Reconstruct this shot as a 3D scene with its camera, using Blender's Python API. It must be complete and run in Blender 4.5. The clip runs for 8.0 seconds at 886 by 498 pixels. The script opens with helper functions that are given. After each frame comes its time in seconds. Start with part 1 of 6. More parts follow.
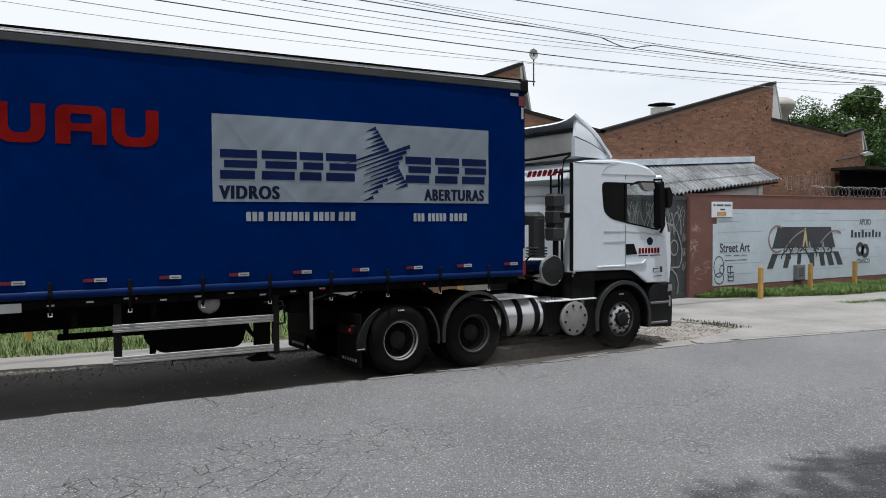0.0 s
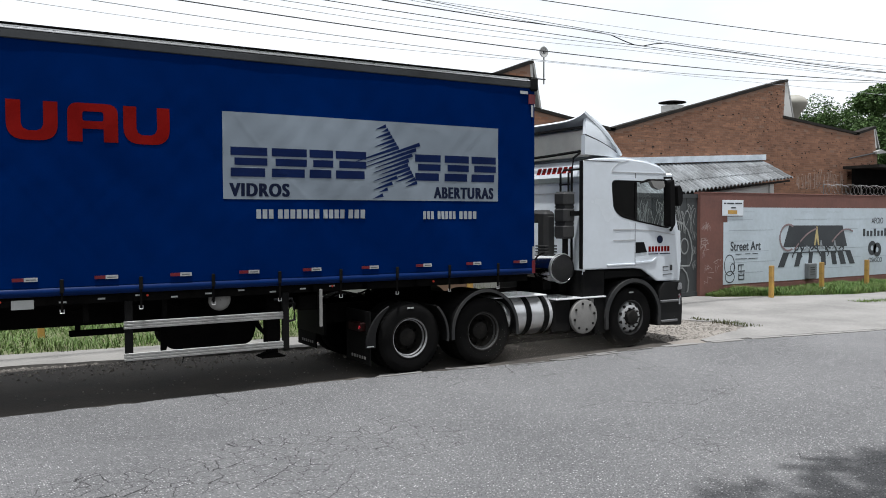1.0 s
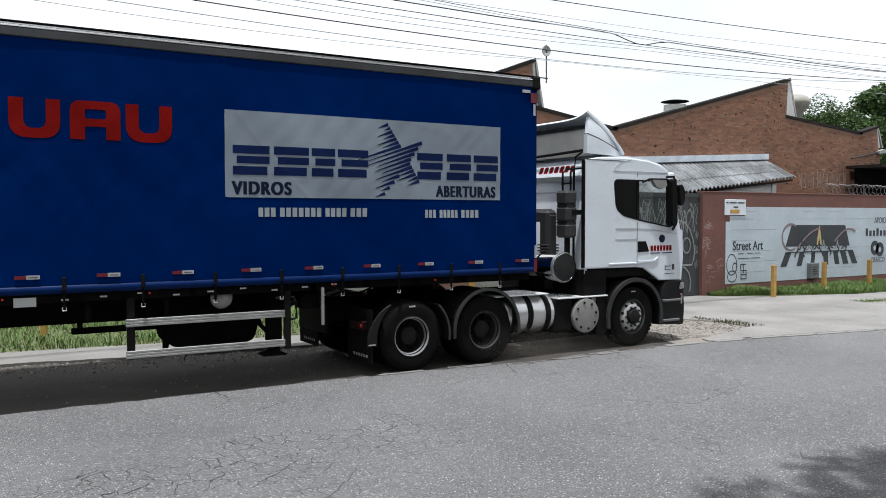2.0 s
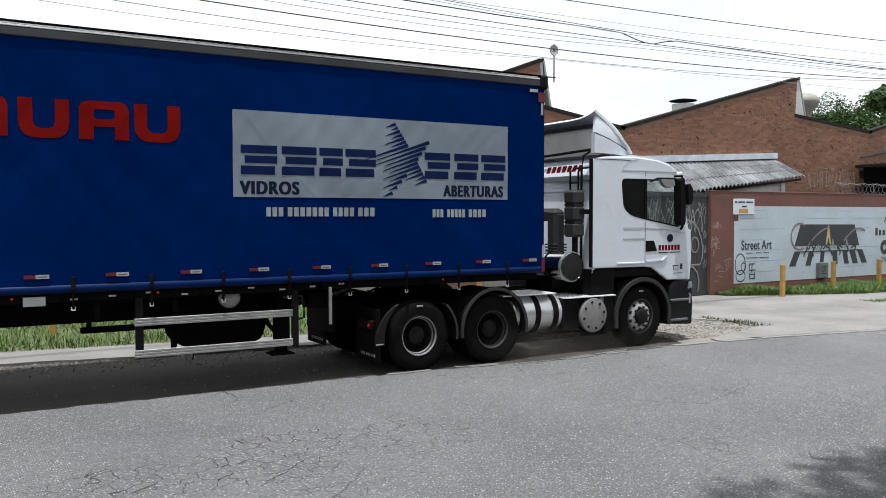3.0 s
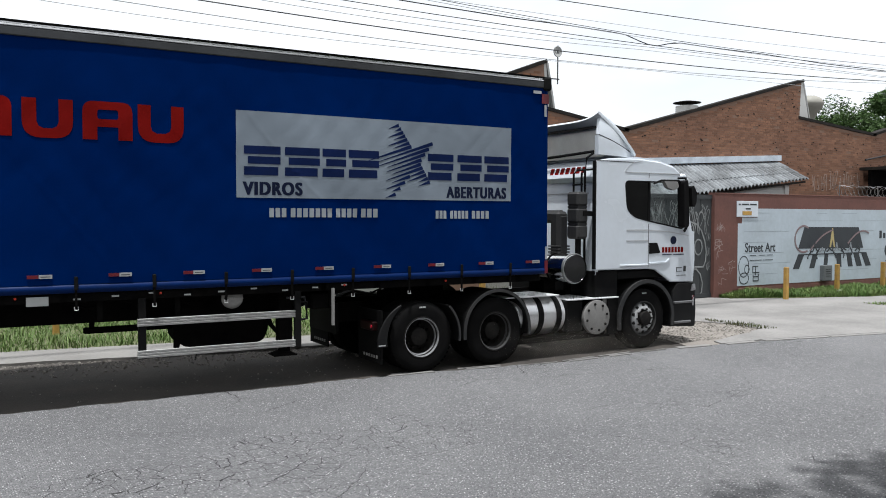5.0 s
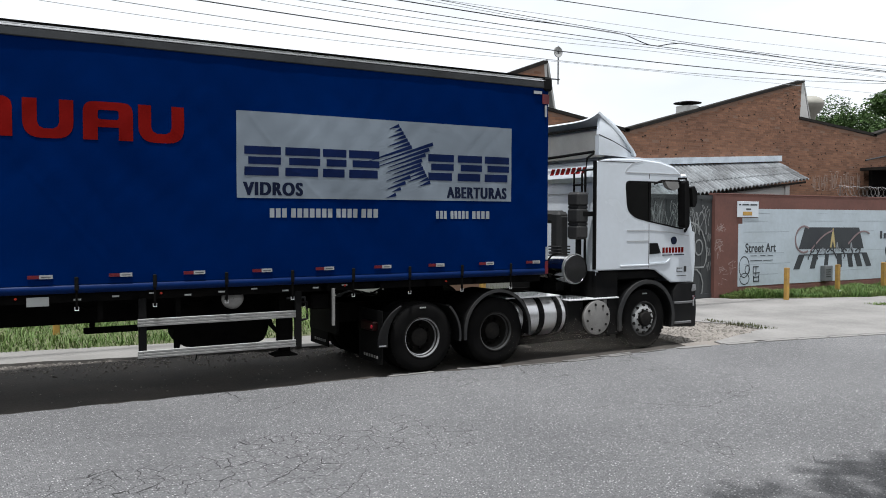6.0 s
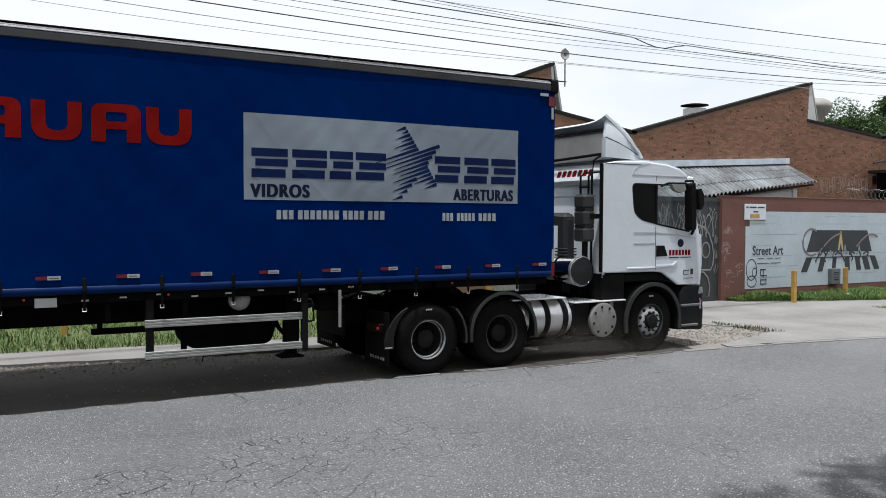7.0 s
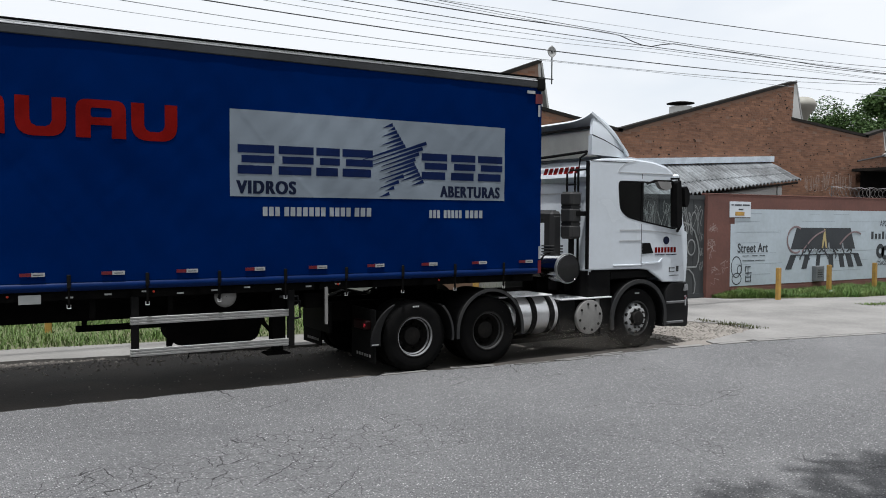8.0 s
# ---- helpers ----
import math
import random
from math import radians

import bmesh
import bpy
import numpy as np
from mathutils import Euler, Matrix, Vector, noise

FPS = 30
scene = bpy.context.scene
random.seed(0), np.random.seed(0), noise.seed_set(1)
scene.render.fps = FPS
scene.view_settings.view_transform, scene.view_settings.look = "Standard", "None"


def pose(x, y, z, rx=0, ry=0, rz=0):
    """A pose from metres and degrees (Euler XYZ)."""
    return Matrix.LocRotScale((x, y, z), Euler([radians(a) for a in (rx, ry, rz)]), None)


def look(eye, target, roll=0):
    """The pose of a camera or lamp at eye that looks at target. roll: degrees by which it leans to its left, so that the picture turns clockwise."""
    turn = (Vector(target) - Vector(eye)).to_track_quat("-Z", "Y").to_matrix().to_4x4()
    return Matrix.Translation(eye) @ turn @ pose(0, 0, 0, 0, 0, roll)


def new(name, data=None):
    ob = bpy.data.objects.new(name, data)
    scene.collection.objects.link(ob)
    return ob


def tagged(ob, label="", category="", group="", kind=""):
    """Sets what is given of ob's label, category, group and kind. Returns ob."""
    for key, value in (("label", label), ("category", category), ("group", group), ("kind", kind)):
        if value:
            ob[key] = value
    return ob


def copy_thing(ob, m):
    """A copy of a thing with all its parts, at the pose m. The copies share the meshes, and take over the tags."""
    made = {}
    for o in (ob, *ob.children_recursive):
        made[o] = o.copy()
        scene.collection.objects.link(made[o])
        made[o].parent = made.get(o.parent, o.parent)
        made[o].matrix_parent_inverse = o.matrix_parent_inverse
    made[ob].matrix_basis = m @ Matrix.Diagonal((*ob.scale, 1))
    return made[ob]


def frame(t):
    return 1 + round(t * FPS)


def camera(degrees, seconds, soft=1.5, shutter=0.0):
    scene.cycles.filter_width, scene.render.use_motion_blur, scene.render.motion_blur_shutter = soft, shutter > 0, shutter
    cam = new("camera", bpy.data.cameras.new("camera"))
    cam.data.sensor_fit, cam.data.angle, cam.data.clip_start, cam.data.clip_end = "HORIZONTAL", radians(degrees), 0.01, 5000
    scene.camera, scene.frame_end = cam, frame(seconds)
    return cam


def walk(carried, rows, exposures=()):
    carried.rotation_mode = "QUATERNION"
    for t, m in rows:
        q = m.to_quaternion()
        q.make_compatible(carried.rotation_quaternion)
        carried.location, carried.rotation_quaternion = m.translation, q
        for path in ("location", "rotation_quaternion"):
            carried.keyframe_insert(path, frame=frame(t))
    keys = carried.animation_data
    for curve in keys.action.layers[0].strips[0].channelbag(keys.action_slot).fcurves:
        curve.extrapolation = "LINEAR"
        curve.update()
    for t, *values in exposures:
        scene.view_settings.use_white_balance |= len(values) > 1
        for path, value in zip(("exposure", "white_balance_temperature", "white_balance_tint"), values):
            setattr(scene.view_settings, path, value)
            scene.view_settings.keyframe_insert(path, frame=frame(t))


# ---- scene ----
cam = camera(56.8, 8.0, soft=0.95, shutter=0.5)
PATH = [
    (0, (-5.891, -10.114, 2.248), (-4.801, -8.438, 2.178), -0.3),
    (0.5, (-5.892, -10.123, 2.247), (-4.816, -8.439, 2.173), -0.2),
    (1, (-5.893, -10.13, 2.247), (-4.824, -8.442, 2.172), -0.2),
    (1.5, (-5.892, -10.133, 2.247), (-4.822, -8.445, 2.17), -0.1),
    (3, (-5.889, -10.134, 2.244), (-4.84, -8.433, 2.165), -0.1),
    (3.5, (-5.888, -10.133, 2.244), (-4.842, -8.43, 2.166), -0.1),
    (4, (-5.886, -10.132, 2.244), (-4.841, -8.428, 2.168), 0.1),
    (4.5, (-5.883, -10.13, 2.244), (-4.84, -8.425, 2.168), 0.1),
    (6, (-5.881, -10.127, 2.244), (-4.839, -8.421, 2.169), 0.1),
    (6.5, (-5.882, -10.132, 2.244), (-4.843, -8.425, 2.168), 0.2),
    (7, (-5.883, -10.138, 2.244), (-4.855, -8.424, 2.174), 0.2),
    (7.5, (-5.884, -10.143, 2.244), (-4.828, -8.446, 2.176), 0.4),
    (8, (-5.885, -10.146, 2.244), (-4.83, -8.449, 2.167), 0.3),
]
walk(cam, [(t, look(eye, target, roll)) for t, eye, target, roll in PATH],
     exposures=[(0, -0.12, 6250, 9.5), (0.5, 0.0, 6250, 9.5), (1.5, 0.10, 6250, 9.5), (4.5, 0.10, 6250, 9.5), (6, 0.05, 6250, 9.5), (7, -0.04, 6250, 9.5), (8, -0.12, 6250, 9.5)])

# ---- light and sky ----
SUN_DIR = Vector((0.12, 0.15, -1.0)).normalized()      # the way the sunlight travels
ELEV = math.asin(-SUN_DIR.z)
sun = new("sun", bpy.data.lights.new("sun", "SUN"))
sun.data.energy, sun.data.angle, sun.data.color = 5.0, radians(1.8), (1.0, 0.99, 0.972)
sun.matrix_world = look((0, -10, 40), Vector((0, -10, 40)) + SUN_DIR)


def make_sky():
    """A bright hazy sky: thin white cloud over a pale blue."""
    world = bpy.data.worlds.new("sky")
    scene.world = world
    world.use_nodes = True
    nt = world.node_tree
    nt.nodes.clear()
    out = nt.nodes.new("ShaderNodeOutputWorld")
    add = nt.nodes.new("ShaderNodeMixShader")
    sky = nt.nodes.new("ShaderNodeTexSky")
    sky.sky_type, sky.sun_disc = "NISHITA", False
    sky.sun_elevation, sky.sun_rotation = ELEV, radians(180)
    sky.air_density, sky.dust_density = 1.0, 2.0
    b1 = nt.nodes.new("ShaderNodeBackground")
    b1.inputs["Strength"].default_value = 0.15
    b2 = nt.nodes.new("ShaderNodeBackground")
    b2.inputs["Color"].default_value, b2.inputs["Strength"].default_value = (0.97, 0.985, 1.0, 1), 1.05
    tc = nt.nodes.new("ShaderNodeTexCoord")
    mp = nt.nodes.new("ShaderNodeMapping")
    mp.inputs["Scale"].default_value = (1.6, 1.6, 4.0)
    nz = nt.nodes.new("ShaderNodeTexNoise")
    nz.inputs["Scale"].default_value, nz.inputs["Detail"].default_value = 1.3, 5
    ramp = nt.nodes.new("ShaderNodeValToRGB")
    ramp.color_ramp.elements[0].position, ramp.color_ramp.elements[1].position = 0.32, 0.46
    ramp.color_ramp.elements[0].color = (0.8, 0.8, 0.8, 1)
    for a, b in ((tc.outputs["Generated"], mp.inputs["Vector"]), (mp.outputs[0], nz.inputs["Vector"]), (nz.outputs[0], ramp.inputs[0]),
                 (ramp.outputs[0], add.inputs[0]), (sky.outputs[0], b1.inputs["Color"]), (b1.outputs[0], add.inputs[1]),
                 (b2.outputs[0], add.inputs[2]), (add.outputs[0], out.inputs["Surface"])):
        nt.links.new(a, b)


make_sky()


# ---- materials ----
def rgba(c):
    return (c[0], c[1], c[2], 1.0)


def material(name, base, other=None, rough=0.6, metal=0.0, scale=3.0, fine=40.0, bump=0.0, bump_scale=None, mix=0.5, coat=0.0, vary=0.0, spec=0.5):
    """A surface with stains at two sizes between two colours, uneven gloss and fine relief."""
    m = bpy.data.materials.new(name)
    m.use_nodes = True
    nt = m.node_tree
    p = nt.nodes["Principled BSDF"]
    other = other or tuple(c * 0.75 for c in base)
    tc = nt.nodes.new("ShaderNodeTexCoord")
    n1, n2 = nt.nodes.new("ShaderNodeTexNoise"), nt.nodes.new("ShaderNodeTexNoise")
    n1.inputs["Scale"].default_value, n1.inputs["Detail"].default_value = scale, 4
    n2.inputs["Scale"].default_value, n2.inputs["Detail"].default_value = fine, 3
    for n in (n1, n2):
        nt.links.new(tc.outputs["Object"], n.inputs["Vector"])
    add = nt.nodes.new("ShaderNodeMath")
    add.operation = "MULTIPLY_ADD"
    add.inputs[1].default_value = 0.45
    nt.links.new(n2.outputs[0], add.inputs[0])
    nt.links.new(n1.outputs[0], add.inputs[2])
    ramp = nt.nodes.new("ShaderNodeMapRange")
    ramp.inputs["From Min"].default_value, ramp.inputs["From Max"].default_value = 0.5, 0.95
    ramp.inputs["To Max"].default_value = 2 * mix
    nt.links.new(add.outputs[0], ramp.inputs["Value"])
    col = nt.nodes.new("ShaderNodeMix")
    col.data_type = "RGBA"
    col.inputs["A"].default_value, col.inputs["B"].default_value = rgba(base), rgba(other)
    nt.links.new(ramp.outputs[0], col.inputs["Factor"])
    last = col.outputs["Result"]
    if vary:
        info, hue = nt.nodes.new("ShaderNodeObjectInfo"), nt.nodes.new("ShaderNodeHueSaturation")
        geo = nt.nodes.new("ShaderNodeNewGeometry")
        sm = nt.nodes.new("ShaderNodeMath")
        sm.operation = "ADD"
        fr = nt.nodes.new("ShaderNodeMath")
        fr.operation = "FRACT"
        nt.links.new(info.outputs["Random"], sm.inputs[0])
        nt.links.new(geo.outputs["Random Per Island"], sm.inputs[1])
        nt.links.new(sm.outputs[0], fr.inputs[0])
        mr = nt.nodes.new("ShaderNodeMapRange")
        mr.inputs["To Min"].default_value, mr.inputs["To Max"].default_value = 1 - vary, 1 + vary
        nt.links.new(fr.outputs[0], mr.inputs["Value"])
        nt.links.new(mr.outputs[0], hue.inputs["Value"])
        nt.links.new(last, hue.inputs["Color"])
        last = hue.outputs[0]
    nt.links.new(last, p.inputs["Base Color"])
    rr = nt.nodes.new("ShaderNodeMapRange")
    rr.inputs["To Min"].default_value, rr.inputs["To Max"].default_value = max(0.02, rough - 0.1), min(1, rough + 0.1)
    nt.links.new(n1.outputs[0], rr.inputs["Value"])
    nt.links.new(rr.outputs[0], p.inputs["Roughness"])
    p.inputs["Metallic"].default_value = metal
    p.inputs["Coat Weight"].default_value = coat
    p.inputs["Specular IOR Level"].default_value = spec
    if bump:
        n3, b = nt.nodes.new("ShaderNodeTexNoise"), nt.nodes.new("ShaderNodeBump")
        n3.inputs["Scale"].default_value, n3.inputs["Detail"].default_value = bump_scale or fine, 4
        nt.links.new(tc.outputs["Object"], n3.inputs["Vector"])
        b.inputs["Strength"].default_value, b.inputs["Distance"].default_value = bump, 0.02
        nt.links.new(n3.outputs[0], b.inputs["Height"])
        nt.links.new(b.outputs[0], p.inputs["Normal"])
    return m


def asphalt_material():
    """Old asphalt: pale stone chips, worn patches and a web of cracks."""
    m = material("asphalt", (0.103, 0.102, 0.105), (0.162, 0.160, 0.162), rough=0.85, scale=0.35, fine=45, bump=0.9, bump_scale=90, spec=0.3)
    nt = m.node_tree
    p = nt.nodes["Principled BSDF"]
    under = p.inputs["Base Color"].links[0].from_socket
    tc = nt.nodes.new("ShaderNodeTexCoord")

    def link(a, b):
        nt.links.new(a, b)

    def node(kind, **values):
        n = nt.nodes.new(kind)
        for k, v in values.items():
            n.inputs[k].default_value = v
        return n

    # stone chips, bright and dark, at two sizes
    last = under
    for size, low, high, spread, tone in ((47.0, 0.63, 0.92, 0.45, (0.60, 0.595, 0.58, 1)), (85.0, 0.45, 0.9, 0.5, (0.33, 0.325, 0.32, 1)), (55.0, 0.45, 0.8, 0.55, (0.03, 0.03, 0.032, 1))):
        chips = node("ShaderNodeTexVoronoi", Scale=size)
        link(tc.outputs["Object"], chips.inputs["Vector"])
        near = node("ShaderNodeMapRange", **{"From Min": 0.12, "From Max": spread, "To Min": 1.0, "To Max": 0.0})
        link(chips.outputs["Distance"], near.inputs["Value"])
        some = node("ShaderNodeSeparateColor")
        link(chips.outputs["Color"], some.inputs[0])
        few = node("ShaderNodeMapRange", **{"From Min": low, "From Max": high})
        link(some.outputs[0], few.inputs["Value"])
        both = nt.nodes.new("ShaderNodeMath")
        both.operation = "MULTIPLY"
        link(near.outputs[0], both.inputs[0])
        link(few.outputs[0], both.inputs[1])
        mix1 = nt.nodes.new("ShaderNodeMix")
        mix1.data_type = "RGBA"
        mix1.inputs["B"].default_value = tone
        link(both.outputs[0], mix1.inputs["Factor"])
        link(last, mix1.inputs["A"])
        last = mix1.outputs["Result"]
    # cracks: edges of large cells, bent by noise, only in tired places
    bend = node("ShaderNodeTexNoise", Scale=5.0, Detail=6.0)
    link(tc.outputs["Object"], bend.inputs["Vector"])
    warp = nt.nodes.new("ShaderNodeVectorMath")
    warp.operation = "MULTIPLY_ADD"
    warp.inputs[1].default_value = (0.15, 0.15, 0)
    link(bend.outputs["Color"], warp.inputs[0])
    link(tc.outputs["Object"], warp.inputs[2])
    wear = node("ShaderNodeTexNoise", Scale=0.8, Detail=3.0)
    link(tc.outputs["Object"], wear.inputs["Vector"])
    tiredness = wear.outputs[0]
    # two failed places where the surface has broken into small plates
    for cx, cy, rx, ry, rise in ((-2.6, -2.75, 2.6, 0.85, 0.32), (-4.7, -3.2, 1.9, 0.65, 0.27)):
        spot = nt.nodes.new("ShaderNodeMapping")
        spot.vector_type = "TEXTURE"
        spot.inputs["Location"].default_value = (cx, cy, 0)
        spot.inputs["Scale"].default_value = (rx, ry, 1)
        link(tc.outputs["Object"], spot.inputs["Vector"])
        far = nt.nodes.new("ShaderNodeVectorMath")
        far.operation = "LENGTH"
        link(spot.outputs[0], far.inputs[0])
        fade = node("ShaderNodeMapRange", **{"From Min": 0.25, "From Max": 1.1, "To Min": rise, "To Max": 0.0})
        link(far.outputs["Value"], fade.inputs["Value"])
        add = nt.nodes.new("ShaderNodeMath")
        add.operation = "ADD"
        link(tiredness, add.inputs[0])
        link(fade.outputs[0], add.inputs[1])
        tiredness = add.outputs[0]
    for size, width, low, high in ((0.45, 0.0021, 0.50, 0.55), (1.1, 0.0036, 0.62, 0.68), (4.4, 0.0185, 0.60, 0.67)):
        cell = nt.nodes.new("ShaderNodeTexVoronoi")
        cell.feature = "DISTANCE_TO_EDGE"
        cell.inputs["Scale"].default_value = size
        link(warp.outputs[0], cell.inputs["Vector"])
        thin = node("ShaderNodeMapRange", **{"From Min": width * 0.4, "From Max": width, "To Min": 1.0, "To Max": 0.0})
        link(cell.outputs["Distance"], thin.inputs["Value"])
        tired = node("ShaderNodeMapRange", **{"From Min": low, "From Max": high, "To Max": 0.92})
        link(tiredness if size > 4 else wear.outputs[0], tired.inputs["Value"])
        times = nt.nodes.new("ShaderNodeMath")
        times.operation = "MULTIPLY"
        link(thin.outputs[0], times.inputs[0])
        link(tired.outputs[0], times.inputs[1])
        mix2 = nt.nodes.new("ShaderNodeMix")
        mix2.data_type = "RGBA"
        mix2.inputs["B"].default_value = (0.014, 0.013, 0.013, 1)
        link(times.outputs[0], mix2.inputs["Factor"])
        link(last, mix2.inputs["A"])
        last = mix2.outputs["Result"]
    link(last, p.inputs["Base Color"])
    return m


def glass_material(name, tint, rough=0.02):
    m = bpy.data.materials.new(name)
    m.use_nodes = True
    nt = m.node_tree
    nt.nodes.remove(nt.nodes["Principled BSDF"])
    g = nt.nodes.new("ShaderNodeBsdfGlossy")
    g.inputs["Roughness"].default_value = rough
    t = nt.nodes.new("ShaderNodeBsdfTransparent")
    t.inputs["Color"].default_value = rgba(tint)
    x = nt.nodes.new("ShaderNodeMixShader")
    x.inputs[0].default_value = 0.05
    nt.links.new(t.outputs[0], x.inputs[1])
    nt.links.new(g.outputs[0], x.inputs[2])
    nt.links.new(x.outputs[0], nt.nodes["Material Output"].inputs["Surface"])
    return m


def dust_material():
    m = bpy.data.materials.new("dust")
    m.use_nodes = True
    nt = m.node_tree
    p = nt.nodes["Principled BSDF"]
    p.inputs["Base Color"].default_value, p.inputs["Roughness"].default_value, p.inputs["Alpha"].default_value = (0.46, 0.42, 0.37, 1), 1.0, 0.38
    p.inputs["Specular IOR Level"].default_value = 0.0
    return m


def glow_material(name, colour, strength):
    m = material(name, colour, rough=0.3)
    p = m.node_tree.nodes["Principled BSDF"]
    p.inputs["Emission Color"].default_value, p.inputs["Emission Strength"].default_value = rgba(colour), strength
    return m


ASPHALT = asphalt_material()
# near black: the shade under the lorry is put into this earth's colour
SHADED_DIRT = material("dirt", (0.021, 0.018, 0.0155), (0.058, 0.049, 0.041), rough=0.95, scale=1.2, fine=30, bump=0.4, bump_scale=25)
RUBBLE = material("pale_dirt", (0.165, 0.146, 0.128), (0.235, 0.212, 0.188), rough=0.95, scale=1.2, fine=30, bump=0.8, bump_scale=25)
CONCRETE = material("concrete", (0.238, 0.228, 0.216), (0.150, 0.144, 0.137), rough=0.9, scale=0.8, fine=18, bump=0.3)
EDGING = material("worn_edging", (0.185, 0.178, 0.17), (0.12, 0.116, 0.111), rough=0.95, scale=2.5, fine=20, bump=0.5, vary=0.2)
PAVING = material("paving", (0.225, 0.215, 0.2), (0.155, 0.148, 0.138), rough=0.9, scale=1.0, fine=18, bump=0.3)
STONE = material("pebble", (0.235, 0.215, 0.19), (0.14, 0.127, 0.113), rough=0.9, vary=0.4)
LAWN = material("lawn", (0.075, 0.145, 0.026), (0.12, 0.165, 0.045), rough=0.7, scale=1.5, fine=20, vary=0.3)
DRYGRASS = material("dry_grass", (0.085, 0.075, 0.035), (0.05, 0.07, 0.022), rough=0.8, vary=0.35)
SHRUB = material("scrub", (0.035, 0.06, 0.018), (0.07, 0.08, 0.03), rough=0.7, vary=0.35)
GRASS = material("grass", (0.058, 0.132, 0.019), (0.115, 0.15, 0.036), rough=0.7, scale=1.5, fine=20, vary=0.35)
VERGE = material("verge_soil", (0.08, 0.11, 0.035), (0.13, 0.12, 0.07), rough=0.95, scale=2.5, fine=25, bump=0.6)
LEAF = material("leaf", (0.038, 0.074, 0.020), (0.060, 0.104, 0.029), rough=0.6, spec=0.2, vary=0.4)
BARK = material("bark", (0.12, 0.09, 0.07), rough=0.9, bump=0.8)
BLUE = material("blue_tarpaulin", (0.0002, 0.0098, 0.064), (0.0002, 0.0125, 0.080), rough=0.6, scale=0.5, fine=4, bump=0.3, bump_scale=1.6, spec=0.004)
BLUE_BAND = material("blue_hem", (0.0004, 0.0135, 0.078), (0.0004, 0.0105, 0.058), rough=0.42, scale=2, spec=0.1, bump=0.25, bump_scale=4)
RED_PRINT = material("red_print", (0.165, 0.0045, 0.0035), (0.13, 0.0045, 0.0035), rough=0.55, spec=0.03, scale=0.8, fine=6)
PANEL_PRINT = material("grey_print", (0.185, 0.217, 0.252), (0.165, 0.193, 0.224), rough=0.55, spec=0.12, scale=0.8, fine=6)
WHITE_PRINT = material("white_print", (0.275, 0.30, 0.32), (0.225, 0.245, 0.262), rough=0.5, spec=0.2, scale=0.8, fine=6)
BLUE_PRINT = material("blue_print", (0.003, 0.011, 0.055), rough=0.5, spec=0.1)
NAVY_PRINT = material("navy_print", (0.006, 0.010, 0.03), rough=0.5, spec=0.1)
COVER = material("dusty_grey_paint", (0.22, 0.215, 0.205), (0.16, 0.155, 0.148), rough=0.7, scale=4)
ALU = material("aluminium", (0.72, 0.72, 0.73), (0.58, 0.58, 0.58), rough=0.3, metal=0.85, scale=2, fine=60)
ALU_DULL = material("dull_rail", (0.05, 0.052, 0.055), (0.03, 0.031, 0.032), rough=0.55, metal=0.2, spec=0.2, scale=2)
CAPMETAL = material("dark_steel", (0.05, 0.05, 0.053), (0.075, 0.075, 0.075), rough=0.2, metal=1.0, scale=3)
GUARD = material("guard_aluminium", (0.36, 0.36, 0.35), (0.24, 0.235, 0.225), rough=0.45, metal=0.5, scale=5, fine=50)
METER = material("meter_paint", (0.13, 0.14, 0.145), (0.09, 0.095, 0.1), rough=0.6)
VENTPAINT = material("vent_paint", (0.62, 0.62, 0.60), (0.5, 0.5, 0.48), rough=0.6)
CHROME = material("polished_steel", (0.72, 0.72, 0.72), (0.6, 0.6, 0.6), rough=0.16, metal=1.0, scale=2)
BLACK = material("black_plastic", (0.005, 0.005, 0.0055), (0.010, 0.0098, 0.0095), rough=0.6, spec=0.05, scale=3, fine=30)
FRAME = material("chassis_paint", (0.003, 0.003, 0.0033), (0.007, 0.0065, 0.006), rough=0.8, spec=0.015, scale=4, fine=30, bump=0.1)
GREYPL = material("grey_plastic", (0.020, 0.021, 0.0225), (0.036, 0.035, 0.034), rough=0.6, spec=0.25, scale=3)
STEP_GREY = material("step_grey", (0.13, 0.132, 0.135), (0.07, 0.071, 0.072), rough=0.55, scale=4)
BUMPER = material("bumper_grey", (0.008, 0.008, 0.009), (0.013, 0.013, 0.0125), rough=0.5, spec=0.14, scale=3)
RUBBER = material("tyre_rubber", (0.0048, 0.0048, 0.005), (0.009, 0.0088, 0.0085), rough=0.8, spec=0.04, scale=5, fine=50, bump=0.2)
RIM = material("rim_paint", (0.33, 0.335, 0.35), (0.15, 0.148, 0.145), rough=0.45, metal=0.25, scale=5)
# near-black rim colour, for the drive-wheel rings and the front outer rims
RIM_DARK = material("dark_rim", (0.034, 0.034, 0.034), (0.02, 0.0195, 0.019), rough=0.6, scale=5)
FRONT_RIM = material("pale_rim_paint", (0.38, 0.39, 0.395), (0.23, 0.226, 0.22), rough=0.5, scale=5)
HUBDARK = material("hub_dark", (0.010, 0.010, 0.010), (0.022, 0.02, 0.018), rough=0.7, spec=0.06, scale=8)
WHITE = material("white_paint", (0.61, 0.65, 0.695), (0.565, 0.60, 0.635), rough=0.25, scale=1.5, fine=12, coat=0.4)
SEAM = material("panel_gap", (0.05, 0.05, 0.052), rough=0.8)
SEAM_SOFT = material("panel_crease", (0.45, 0.46, 0.475), rough=0.5)
LINER = material("fairing_liner", (0.66, 0.65, 0.60), (0.55, 0.54, 0.5), rough=0.7, scale=3)
